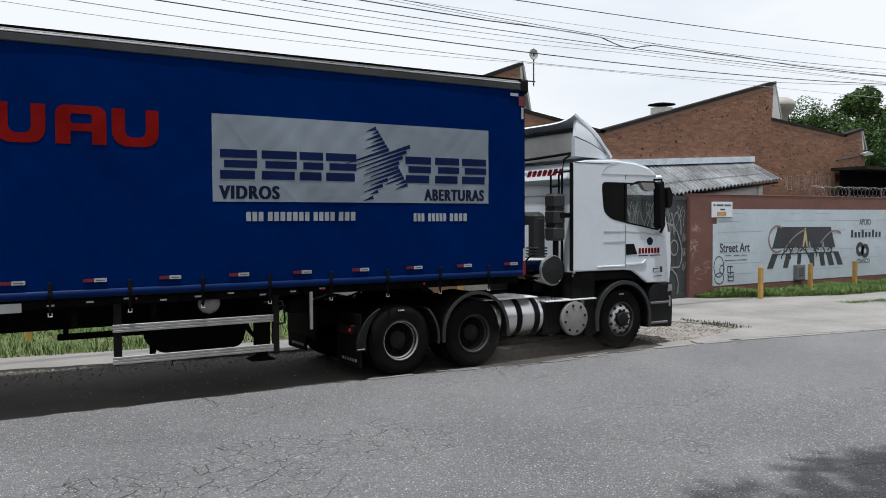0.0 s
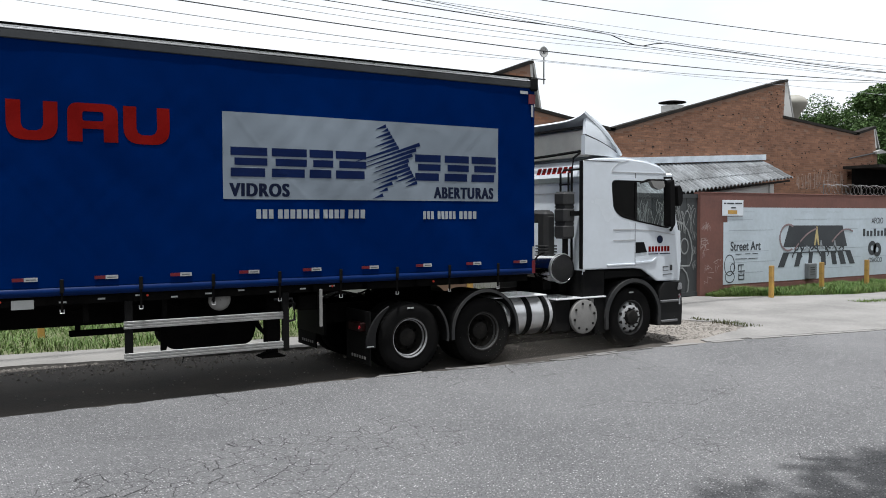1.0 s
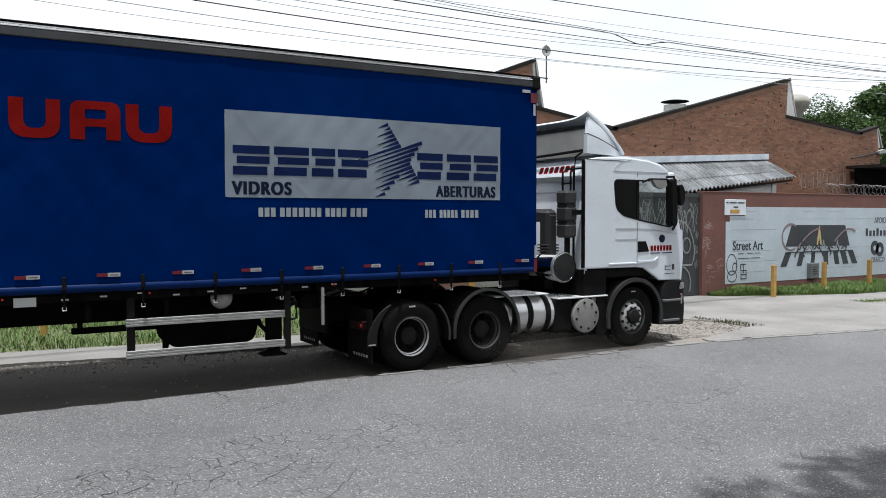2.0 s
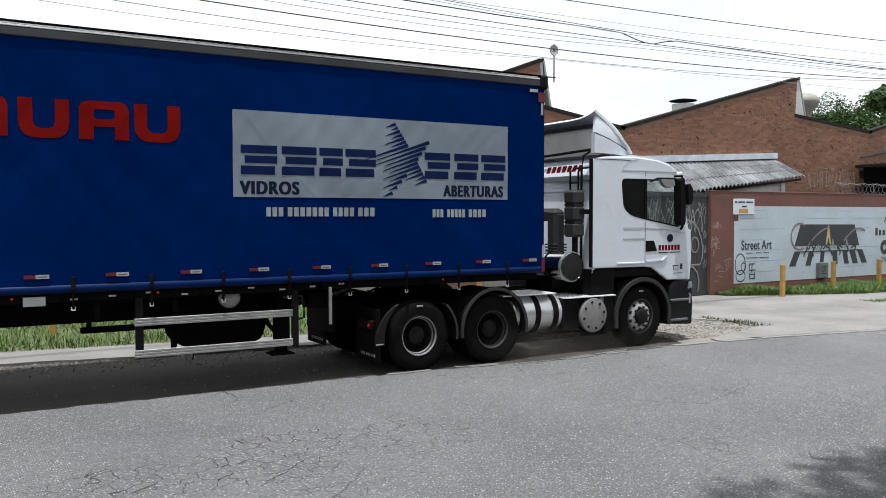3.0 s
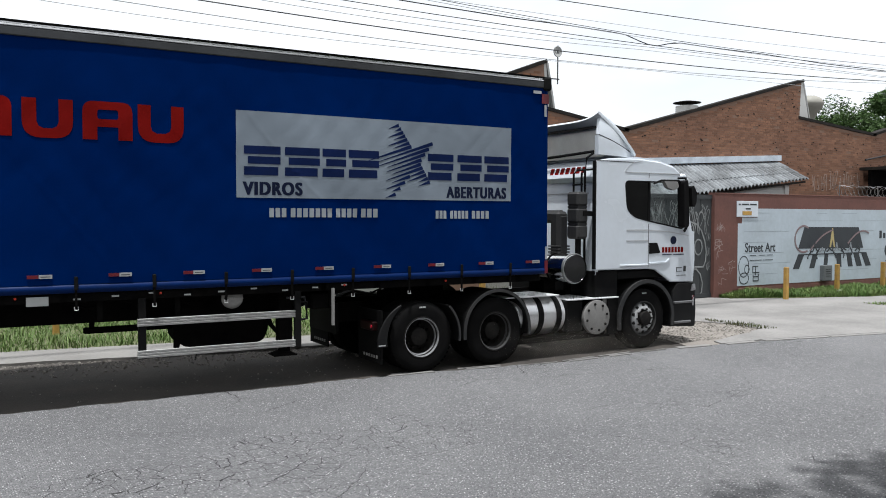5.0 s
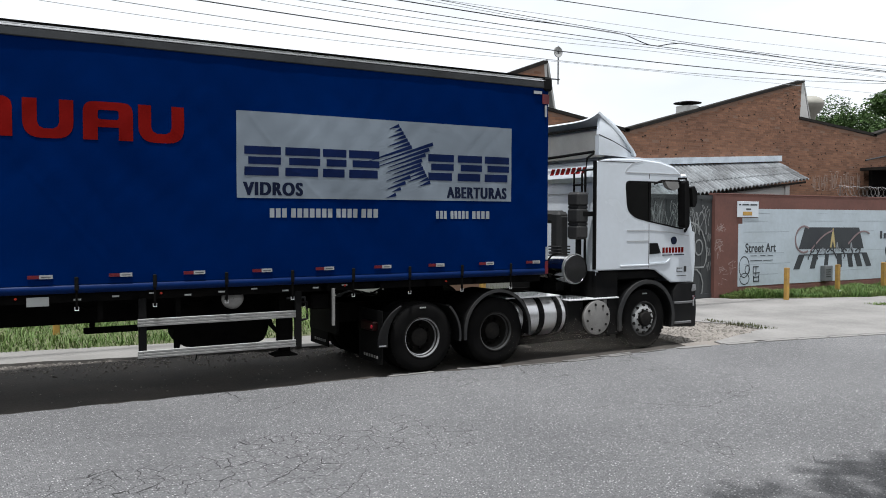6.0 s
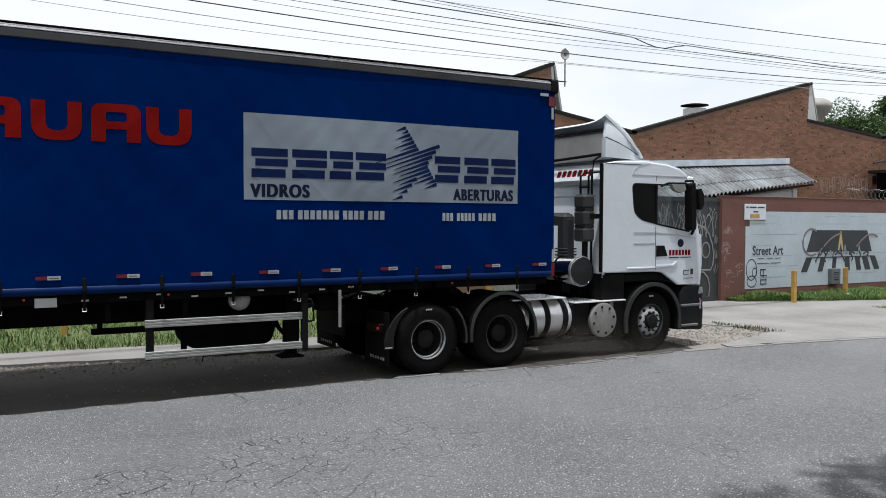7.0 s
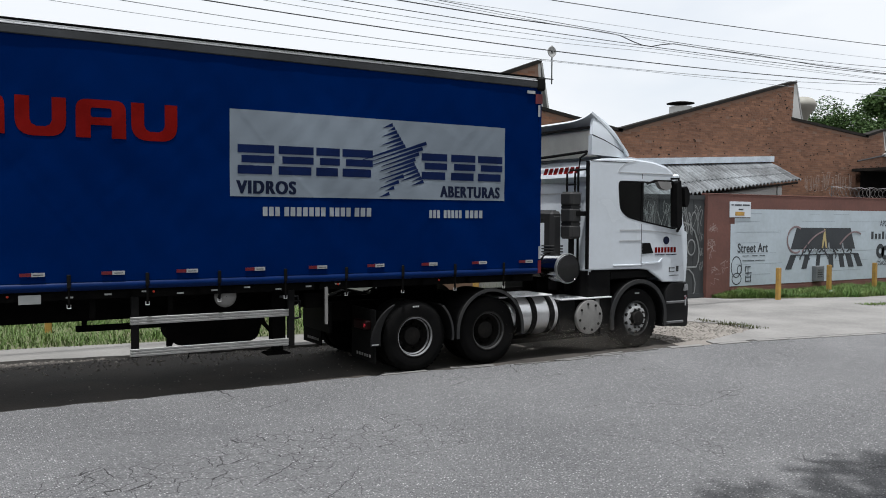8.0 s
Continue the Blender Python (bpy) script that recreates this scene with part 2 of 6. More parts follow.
BRICKWALL = material("mortar", (0.165, 0.098, 0.068), (0.20, 0.122, 0.086), rough=0.95, scale=1.5, bump=0.4)
BRICK = material("brick", (0.225, 0.110, 0.062), (0.15, 0.072, 0.043), rough=0.92, scale=0.7, fine=26, vary=0.25)
REDWALL = material("red_wall_paint", (0.145, 0.060, 0.046), (0.105, 0.047, 0.038), rough=0.85, scale=1.3, fine=12, bump=0.25)
WALLWHITE = material("mural_white", (0.435, 0.495, 0.545), (0.36, 0.405, 0.44), rough=0.85, scale=1.0, fine=9, bump=0.2)
MURAL_BLACK = material("mural_black", (0.018, 0.022, 0.028), (0.035, 0.04, 0.045), rough=0.7, scale=2)
JOINT = material("faint_joint", (0.29, 0.325, 0.36), (0.24, 0.27, 0.3), rough=0.9)
MURAL_GREY = material("mural_grey", (0.22, 0.16, 0.165), rough=0.8)
CHALK = material("chalk_marks", (0.30, 0.24, 0.22), (0.24, 0.18, 0.165), rough=0.9, fine=10)
MURAL_GOLD = material("mural_gold", (0.45, 0.36, 0.17), rough=0.8)
GATE = material("gate_steel", (0.028, 0.032, 0.034), (0.045, 0.048, 0.05), rough=0.6, scale=2, metal=0.2)
GATE_SPRAY = material("worn_spray", (0.24, 0.25, 0.245), (0.15, 0.16, 0.16), rough=0.9, fine=10)
FADED = material("faded_spray", (0.36, 0.29, 0.25), (0.24, 0.17, 0.135), rough=0.95, fine=9)
SPRAY = material("spray_white", (0.42, 0.43, 0.42), (0.33, 0.34, 0.33), rough=0.9, fine=10)
YELLOW = material("yellow_post", (0.48, 0.28, 0.05), (0.30, 0.18, 0.06), rough=0.75, scale=4, fine=20)
FIBRE = material("fibre_cement", (0.225, 0.24, 0.25), (0.085, 0.086, 0.088), rough=0.95, scale=1.0, fine=14, mix=0.5, vary=0.22)
FLASH = material("roof_flashing", (0.62, 0.68, 0.74), (0.42, 0.47, 0.52), rough=0.45, metal=0.3, scale=3)
DARKROOF = material("roof_edge", (0.016, 0.015, 0.014), (0.03, 0.027, 0.024), rough=0.9, spec=0.08)
PALEWALL = material("pale_render", (0.50, 0.50, 0.485), (0.4, 0.395, 0.38), rough=0.9, scale=1)
MOSSY = material("mossy_render", (0.10, 0.115, 0.08), (0.16, 0.16, 0.13), rough=0.95, scale=1.5)
PLATE = material("tread_plate", (0.85, 0.86, 0.87), (0.75, 0.75, 0.75), rough=0.4, metal=0.5, scale=6)
GREYWALL = material("grey_render", (0.33, 0.33, 0.32), (0.25, 0.25, 0.24), rough=0.9, scale=1)
CREAM = material("tank_paint", (0.30, 0.285, 0.245), (0.24, 0.23, 0.195), rough=0.6, scale=2)
WIRE = material("cable", (0.03, 0.03, 0.032), rough=0.7)
WIRE_PALE = material("old_cable", (0.33, 0.34, 0.35), rough=0.7)
STEELWIRE = material("barbed_wire", (0.22, 0.22, 0.22), (0.12, 0.115, 0.11), rough=0.5, metal=0.7)
GLASS = glass_material("window_glass", (0.95, 0.965, 0.965))
TINTED = glass_material("tinted_glass", (0.02, 0.02, 0.022))
REDLAMP = glow_material("red_lamp", (0.3, 0.004, 0.016), 0.12)
DARKRED = material("dark_lens", (0.012, 0.003, 0.003), rough=0.5, spec=0.1)
AMBER = glow_material("amber_lamp", (0.4, 0.03, 0.012), 0.12)
REFLW = material("reflector_white", (0.34, 0.345, 0.36), rough=0.35)
REFLR = material("reflector_red", (0.125, 0.006, 0.014), rough=0.35)
DUST = dust_material()


# ---- building blocks ----
def part(name, bm, mat, parent=None, label="", smooth=False, soft=0.0):
    """Links a bmesh as ONE mesh object, under a thing or a part."""
    me = bpy.data.meshes.new(name)
    bmesh.ops.recalc_face_normals(bm, faces=bm.faces[:])
    if smooth:
        for f in bm.faces:
            f.smooth = True
    bm.to_mesh(me)
    bm.free()
    me.materials.append(mat)
    if smooth:
        me.set_sharp_from_angle(angle=radians(38))
    ob = new(name, me)
    if parent:
        ob.parent = parent
    if label:
        tagged(ob, label)
    if soft:
        b = ob.modifiers.new("rounded", "BEVEL")
        b.width, b.segments, b.limit_method, b.angle_limit = soft, 3, "ANGLE", radians(35)
    return ob


def thing(name, label, category, group="", kind="", at=(0, 0, 0)):
    ob = new(name)
    ob.location = at
    ob.empty_display_size = 0.2
    return tagged(ob, label, category, group, kind)


def box(x0, x1, y0, y1, z0, z1, bevel=0.0, bm=None, seg=1):
    bm = bm or bmesh.new()
    r = bmesh.ops.create_cube(bm, size=1)
    vs = r["verts"]
    bmesh.ops.scale(bm, vec=(x1 - x0, y1 - y0, z1 - z0), verts=vs)
    bmesh.ops.translate(bm, vec=((x0 + x1) / 2, (y0 + y1) / 2, (z0 + z1) / 2), verts=vs)
    if bevel:
        es = list({e for v in vs for e in v.link_edges})
        bmesh.ops.bevel(bm, geom=es, offset=bevel, segments=seg, affect="EDGES", profile=0.5)
    return bm


TURN = {"x": Matrix.Rotation(radians(90), 4, "Y"), "y": Matrix.Rotation(radians(-90), 4, "X"), "z": Matrix.Identity(4)}


def cyl(c, axis, r, length, seg=24, bm=None, bevel=0.0, r2=None):
    bm = bm or bmesh.new()
    m = Matrix.Translation(c) @ TURN[axis]
    res = bmesh.ops.create_cone(bm, cap_ends=True, segments=seg, radius1=r, radius2=r if r2 is None else r2, depth=length, matrix=m)
    if bevel:
        es = [e for e in {e for v in res["verts"] for e in v.link_edges} if any(len(f.verts) > 4 for f in e.link_faces)]
        bmesh.ops.bevel(bm, geom=es, offset=bevel, segments=3, affect="EDGES", profile=0.5)
    return bm


def lathe(profile, c, axis="y", seg=32, bm=None):
    """Turns (radius, along) pairs about the axis through c."""
    bm = bm or bmesh.new()
    m = Matrix.Translation(c) @ TURN[axis]
    rings = []
    for r, a in profile:
        rings.append([bm.verts.new(m @ Vector((r * math.cos(2 * math.pi * k / seg), r * math.sin(2 * math.pi * k / seg), a))) for k in range(seg)])
    for p, q in zip(rings, rings[1:]):
        for k in range(seg):
            bm.faces.new((p[k], p[(k + 1) % seg], q[(k + 1) % seg], q[k]))
    return bm


def sheet(outer, y0, y1, holes=(), plane="y", bm=None, bevel=0.0):
    """A plate with a drawn outline (and holes), between two parallel planes: y (outline in x, z), x (y, z) or z (x, y)."""
    bm = bm or bmesh.new()

    def put(a, b, d):
        return {"y": (a, d, b), "x": (d, a, b), "z": (a, b, d)}[plane]

    edges = []
    for loop in (outer, *holes):
        vs = [bm.verts.new(put(a, b, y0)) for a, b in loop]
        edges += [bm.edges.new((vs[k], vs[(k + 1) % len(vs)])) for k in range(len(vs))]
    made = bmesh.ops.triangle_fill(bm, use_beauty=True, use_dissolve=False, edges=edges)["geom"]
    faces = [g for g in made if isinstance(g, bmesh.types.BMFace)]
    ext = bmesh.ops.extrude_face_region(bm, geom=faces)["geom"]
    step = Vector(put(0, 0, y1 - y0))
    bmesh.ops.translate(bm, vec=step, verts=[g for g in ext if isinstance(g, bmesh.types.BMVert)])
    return bm


def cut_up(bm, step):
    """Cuts a flat plate into small squares, so that it can be bent."""
    for axis in (0, 2):
        lo, hi = min(v.co[axis] for v in bm.verts), max(v.co[axis] for v in bm.verts)
        for k in range(1, int((hi - lo) / step) + 1):
            at, no = Vector(), Vector()
            at[axis], no[axis] = lo + k * step, 1.0
            bmesh.ops.bisect_plane(bm, geom=bm.verts[:] + bm.edges[:] + bm.faces[:], plane_co=at, plane_no=no)
    return bm


def tube(points, r, seg=8, bm=None):
    """A round bar through points."""
    bm = bm or bmesh.new()
    pts = [Vector(p) for p in points]
    rings = []
    for k, p in enumerate(pts):
        d = (pts[min(k + 1, len(pts) - 1)] - pts[max(k - 1, 0)]).normalized()
        up = Vector((0, 0, 1)) if abs(d.z) < 0.9 else Vector((1, 0, 0))
        a = d.cross(up).normalized()
        b = d.cross(a)
        rings.append([bm.verts.new(p + r * (math.cos(2 * math.pi * n / seg) * a + math.sin(2 * math.pi * n / seg) * b)) for n in range(seg)])
    for p, q in zip(rings, rings[1:]):
        for k in range(seg):
            bm.faces.new((p[k], p[(k + 1) % seg], q[(k + 1) % seg], q[k]))
    bm.faces.new(rings[0])
    bm.faces.new(rings[-1][::-1])
    return bm


def arc(cx, cz, r, a0, a1, n=12):
    return [(cx + r * math.cos(radians(a0 + (a1 - a0) * k / n)), cz + r * math.sin(radians(a0 + (a1 - a0) * k / n))) for k in range(n + 1)]


def rounded(loop, r, n=4):
    """Rounds the corners of a drawn outline."""
    out = []
    for k, p in enumerate(loop):
        a, p, b = Vector(loop[k - 1]), Vector(p), Vector(loop[(k + 1) % len(loop)])
        u, v = (a - p), (b - p)
        d = min(r, u.length * 0.45, v.length * 0.45)
        s, e = p + u.normalized() * d, p + v.normalized() * d
        for i in range(n + 1):
            t = i / n
            q = (1 - t) ** 2 * s + 2 * t * (1 - t) * p + t * t * e
            out.append((q.x, q.y))
    return out


def words(text, size, width, m, mat, parent, name="lettering", depth=0.003, bold=0.0):
    """Real lettering in the built-in font, as a mesh fitted to a width and height, at the pose m (x along the line, y up the letters)."""
    cu = bpy.data.curves.new("lettering", "FONT")
    cu.body, cu.extrude, cu.offset, cu.space_character = text, depth, min(bold, 0.016), 1.0 + 2.2 * bold
    tmp = bpy.data.objects.new("tmp", cu)
    scene.collection.objects.link(tmp)
    bpy.context.view_layer.update()
    me = bpy.data.meshes.new_from_object(tmp.evaluated_get(bpy.context.evaluated_depsgraph_get()))
    bpy.data.objects.remove(tmp)
    if bold:
        bm = bmesh.new()
        for k in (-1, 0, 1):
            one = me.copy()
            one.transform(Matrix.Translation((k * bold * 0.6, 0, 0.0004 * k)))
            bm.from_mesh(one)
            bpy.data.meshes.remove(one)
        bm.to_mesh(me)
        bm.free()
    co = np.array([v.co for v in me.vertices])
    lo, hi = co.min(0), co.max(0)
    me.transform(Matrix.Diagonal((width / (hi[0] - lo[0]), size / (hi[1] - lo[1]), 1, 1)) @ Matrix.Translation((-lo[0], -lo[1], 0)))
    me.transform(m)
    me.materials.clear()
    me.materials.append(mat)
    ob = new(name, me)
    ob.parent = parent
    return ob


FACING = Matrix.Rotation(radians(90), 4, "X")          # lettering that reads from the street


def on_side(x, z, y):
    return Matrix.Translation((x, y, z)) @ FACING


def bars(name, rects, y, mat, parent, t=0.004, label=""):
    """Flat bars on a plane that faces the street."""
    bm = bmesh.new()
    for x0, x1, z0, z1 in rects:
        box(x0, x1, y - t, y, z0, z1, bm=bm)
    return part(name, bm, mat, parent, label)


def stroke(points, r, seg=5):
    """A flat painted line on a wall that faces the street."""
    bm = tube(points, r, seg)
    y = sum(p[1] for p in points) / len(points)
    for v in bm.verts:
        v.co.y = y + (v.co.y - y) * 0.12
    return bm


def nest(top, pairs):
    """Gives parts on to the part that they sit on."""
    for ob in list(top.children):
        home = pairs.get(ob.name.split(".")[0])
        if home:
            near = [o for o in top.children if o.name.split(".")[0] == home]

            def middle(o):
                c = sum((Vector(k) for k in o.bound_box), Vector()) / 8
                return o.location + c

            ob.parent = min(near, key=lambda o: (middle(o) - middle(ob)).length)


# ---- ground ----
def ragged(points, amount, step=0.25, seed=3):
    """A line through points with a worn, uneven course."""
    rng = random.Random(seed)
    out = []
    for (x0, y0), (x1, y1) in zip(points, points[1:]):
        n = max(1, int(math.hypot(x1 - x0, y1 - y0) / step))
        for k in range(n):
            t = k / n
            out.append((x0 + (x1 - x0) * t + rng.uniform(-0.3, 0.3) * amount, y0 + (y1 - y0) * t + rng.uniform(-1, 1) * amount))
    out.append(points[-1])
    return out


def flat(outline, z, thick, mat, name, label, category, kind="structure"):
    return tagged(part(name, sheet(outline, z - thick, z, plane="z"), mat), label, category, kind=kind)


EDGE = [(-60, 0.4), (-6, 0.36), (-2.1, 0.17), (0.0, 0.02), (2.35, -0.30), (4.67, -0.22), (6.86, -0.45), (9.86, -1.05), (16, -2.0), (60, -4.5)]


def build_ground():
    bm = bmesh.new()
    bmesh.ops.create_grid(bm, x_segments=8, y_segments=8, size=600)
    tagged(part("ground", bm, SHADED_DIRT), "bare dusty earth with gravel beside the road, coloured dark for shade under the lorry", "ground", kind="structure")
    edge = ragged(EDGE[1:7], 0.045, 0.18)
    flat([(-60, -13), (60, -13), (60, -4.5), (16, -2.0), (9.86, -1.05)] + edge[::-1] + [(-60, 0.4)], 0.014, 0.1, ASPHALT, "road",
         "old grey asphalt road with cracks and a broken edge", "road")
    flat([(5.2, -0.26), (6.86, -0.43), (8.3, -0.6), (8.5, 1.0), (8.4, 2.3), (6.4, 3.0), (5.0, 3.9), (4.4, 3.8), (4.9, 2.8), (5.3, 2.0), (5.5, 0.6)], 0.008, 0.05, RUBBLE, "dirt_patch", "pale trampled dirt with rubble beside the concrete", "ground")
    flat([(5.9, -0.34), (6.86, -0.42), (9.86, -1.02), (16, -1.97), (40, -3.2), (40, 3.2), (17.3, 3.3), (14.5, 4.1), (12.9, 4.95), (12.4, 5.5), (8.5, 5.7), (6.3, 5.6),
          (6.1, 2.9), (7.95, 2.12)] + ragged([(7.95, 2.12), (8.3, 1.4), (8.15, 0.5), (7.2, 0.25)], 0.05, 0.12)[1:] + [(6.0, -0.1)], 0.03, 0.12, CONCRETE, "pavement",
         "pale worn concrete driveway apron in front of a gate", "pavement")
    flat([(12.7, 5.0), (14.5, 4.15), (17.3, 3.35), (46, 3.25), (46, WY), (12.7, WY)], 0.04, 0.1, VERGE, "verge", "green weedy verge at the foot of the wall", "verge")
    flat([(-60, 7.92), (-14, 6.22), (-5, 4.98), (-2.5, 4.58), (-0.7, 4.27), (5.88, 3.7), (5.88, 9.0), (-60, 9.0)], 0.04, 0.1, VERGE, "verge_far", "green weedy verge behind the footpath", "verge")
    flat([(-60, 6.4)] + ragged([(-14, 5.0), (-5, 3.75), (-3.3, 3.4), (-0.7, 3.05), (5.86, 2.6)], 0.04, 0.2, 8) + [(5.86, 3.69), (-0.7, 4.26), (-2.5, 4.57), (-5, 4.97), (-14, 6.21), (-60, 7.91)], 0.045, 0.2, PAVING, "pavement_far", "pale concrete footpath behind the lorry", "pavement")


def tufts(name, area, count, height, seed, mat=GRASS, lean=0.5, z=0.0, label="rough green grass along the wall"):
    """Loose blades of grass, thicker in clumps."""
    rng = random.Random(seed)
    verts, faces = [], []
    for _ in range(count):
        x, y = area(rng)
        c = noise.noise(Vector((x * 0.9, y * 0.9, seed)))
        h = height * rng.uniform(0.4, 1.25) * (1 + 0.7 * c)
        a = rng.uniform(0, 6.283)
        w = rng.uniform(0.006, 0.014)
        dx, dy = math.cos(a), math.sin(a)
        bx, by = lean * h * rng.uniform(0.1, 1) * math.cos(a + 1.3), lean * h * rng.uniform(0.1, 1) * math.sin(a + 1.3)
        k = len(verts)
        verts += [(x - dx * w, y - dy * w, z), (x + dx * w, y + dy * w, z), (x + dx * w * 0.7 + bx * 0.4, y + dy * w * 0.7 + by * 0.4, z + h * 0.6),
                  (x - dx * w * 0.7 + bx * 0.4, y - dy * w * 0.7 + by * 0.4, z + h * 0.6), (x + bx, y + by, z + h)]
        faces += [(k, k + 1, k + 2, k + 3), (k + 3, k + 2, k + 4)]
    me = bpy.data.meshes.new(name)
    me.from_pydata(verts, [], faces)
    me.materials.append(mat)
    return tagged(new(name, me), label, "grass", kind="stuff")


def pebbles(name, area, count, size, seed, z=0.0):
    rng = random.Random(seed)
    verts, faces = [], []
    for _ in range(count):
        x, y = area(rng)
        s = size * rng.uniform(0.4, 1.4)
        k = len(verts)
        ring = [(x + s * rng.uniform(0.7, 1.1) * math.cos(a), y + s * rng.uniform(0.7, 1.1) * math.sin(a), z) for a in (0.3, 1.5, 2.8, 4.1, 5.3)]
        top = [(x + (p[0] - x) * 0.55, y + (p[1] - y) * 0.55, z + s * rng.uniform(0.4, 0.8)) for p in ring]
        verts += ring + top
        faces += [(k + i, k + (i + 1) % 5, k + 5 + (i + 1) % 5, k + 5 + i) for i in range(5)] + [tuple(k + 5 + i for i in range(5))]
    me = bpy.data.meshes.new(name)
    me.from_pydata(verts, [], faces)
    me.materials.append(STONE)
    return tagged(new(name, me), "loose pale stones and rubble on the earth", "gravel", kind="stuff")


# ---- walls and buildings ----
WY = 5.4


def build_wall():
    w = tagged(part("wall_street", box(12.47, 46, WY, WY + 0.22, -0.1, 2.93), REDWALL), "rust-red rendered boundary wall with a white mural field", "wall", kind="structure")
    field = [(13.45, 0.31), (46, 0.25), (46, 2.53), (14.3, 2.53), (14.3, 2.27), (13.62, 2.27), (13.62, 2.1), (13.45, 2.1)]
    part("mural_field", sheet(field, WY - 0.006, WY + 0.01), WALLWHITE, w, "white painted field with faint block joints")
    part("plinth", box(13.45, 46, WY - 0.02, WY + 0.01, -0.1, 0.24), REDWALL, w)
    part("coping", box(12.47, 46, WY - 0.012, WY + 0.232, 2.932, 2.96, 0.006), REDWALL, w)
    # block joints that show through the paint
    rng = random.Random(5)
    js = []
    for z in (0.62, 0.93, 1.24, 1.55, 1.86, 2.17, 2.4):
        x = 13.7
        while x < 30:
            l = rng.uniform(0.5, 2.2)
            js.append((x, x + l, z, z + 0.010))
            x += l + rng.uniform(0.6, 3.5)
    bars("joint", js, WY - 0.0065, JOINT, w, 0.0015)
    y = WY - 0.008
    # piano keyboard with a dark lid
    part("mural_shape", sheet([(16.48, 1.99), (19.28, 1.97), (19.55, 1.30), (16.2, 1.33)], y - 0.003, y), MURAL_BLACK, w, "black painted slanted block")
    keys = [(15.95, 16.25), (16.75, 17.0), (17.45, 17.65), (18.15, 18.4), (18.75, 19.0), (19.2, 19.5), (19.7, 20.0)]
    for k, (a, b) in enumerate(keys):
        s = (0.25, 0.16, 0.06, -0.04, -0.12, -0.2, -0.27)[k]
        part("mural_key", sheet([(a, 0.72), (b, 0.72), (b + s, 1.16), (a + s, 1.16)], y - 0.003, y), MURAL_BLACK, w)
    bars("mural_line", [(16.2, 19.6, 1.13, 1.165)], y - 0.004, MURAL_BLACK, w)
    part("mural_scroll", stroke([(16.45 + 0.42 * math.cos(a), y - 0.004, 1.62 + 0.40 * math.sin(a)) for a in np.linspace(1.0, 5.2, 16)], 0.035, 6), MURAL_GREY, w)
    part("mural_scroll", stroke([(16.75 + 1.15 * t, y - 0.008, 1.25 + 0.62 * t + 0.12 * math.sin(3 * t)) for t in np.linspace(0, 1, 10)], 0.028, 6), MURAL_GREY, w)
    part("mural_scroll", stroke([(18.7 + 1.15 * t, y - 0.008, 1.45 + 0.40 * math.sin(2.2 * t)) for t in np.linspace(0, 1, 10)], 0.03, 6), MURAL_GREY, w)
    part("mural_tower", sheet([(17.75, 1.35), (17.82, 1.35), (17.89, 1.6), (17.96, 1.35), (18.03, 1.35), (17.91, 1.95), (17.87, 1.95)], y - 0.008, y - 0.002), MURAL_GOLD, w)
    for k, h in enumerate((0.30, 0.12, 0.13, 0.28, 0.12, 0.26, 0.13)):
        x = 16.85 + 0.37 * k
        part("mural_script", stroke([(x + 0.30 * s + 0.05 * math.sin(6.28 * s), y - 0.010, 1.22 + h * (0.5 - 0.5 * math.cos(6.28 * s)) + 0.03 * s) for s in np.linspace(0, 1, 12)], 0.028, 5), WHITE_PRINT if k % 2 else MURAL_BLACK, w)
    for k in range(7):
        x = 16.75 + k * 0.42
        part("mural_squiggle", stroke([(x + 0.09 * math.sin(s * 5 + k), y - 0.004, 1.42 - 0.42 * s) for s in np.linspace(0, 1, 8)], 0.034, 6), MURAL_BLACK, w)
    words("Street Art", 0.27, 1.36, on_side(13.76, 1.27, y), MURAL_BLACK, w, bold=0.012)
    bars("small_print", [(13.98, 14.25, 1.165, 1.183), (14.4, 14.65, 1.165, 1.183), (14.75, 15.0, 1.165, 1.183), (13.98, 14.5, 1.025, 1.043), (14.56, 15.0, 1.025, 1.043)], y, MURAL_BLACK, w)
    # doodle with two round shapes
    for c, a, b in (((13.72, 0.86), 0.22, 0.30), ((13.74, 0.52), 0.2, 0.16), ((13.86, 0.78), 0.10, 0.12)):
        part("doodle", stroke([(c[0] + a * math.cos(t), y, c[1] + b * math.sin(t)) for t in np.linspace(0, 6.28, 22)], 0.017, 5), MURAL_BLACK, w)
    bars("doodle", [(14.1, 14.35, 0.84, 0.87), (14.1, 14.13, 0.70, 0.86), (14.22, 14.25, 0.6, 0.86), (14.1, 14.4, 0.66, 0.69), (14.12, 14.15, 0.42, 0.6), (14.12, 14.38, 0.42, 0.45),
                    (14.35, 14.38, 0.42, 0.62), (14.12, 14.38, 0.54, 0.57)], y, MURAL_BLACK, w)
    words("APOIO", 0.2, 0.68, on_side(20.95, 2.02, y), MURAL_BLACK, w)
    bars("maker_mark", [(20.45 + 0.21 * k, 20.58 + 0.21 * k, 1.6, 1.78 if k % 3 else 1.85) for k in range(9)], y, MURAL_BLACK, w)
    for dx in (0, 0.3):
        part("badge", lathe([(0.09, 0), (0.24, 0), (0.24, 0.004), (0.09, 0.004), (0.09, 0)], (21.0 + dx, y - 0.004, 1.2 - 0.2 * dx), "y", 24), MURAL_BLACK, w)
    words("OSASCO", 0.16, 0.8, on_side(20.8, 0.72, y), MURAL_BLACK, w)
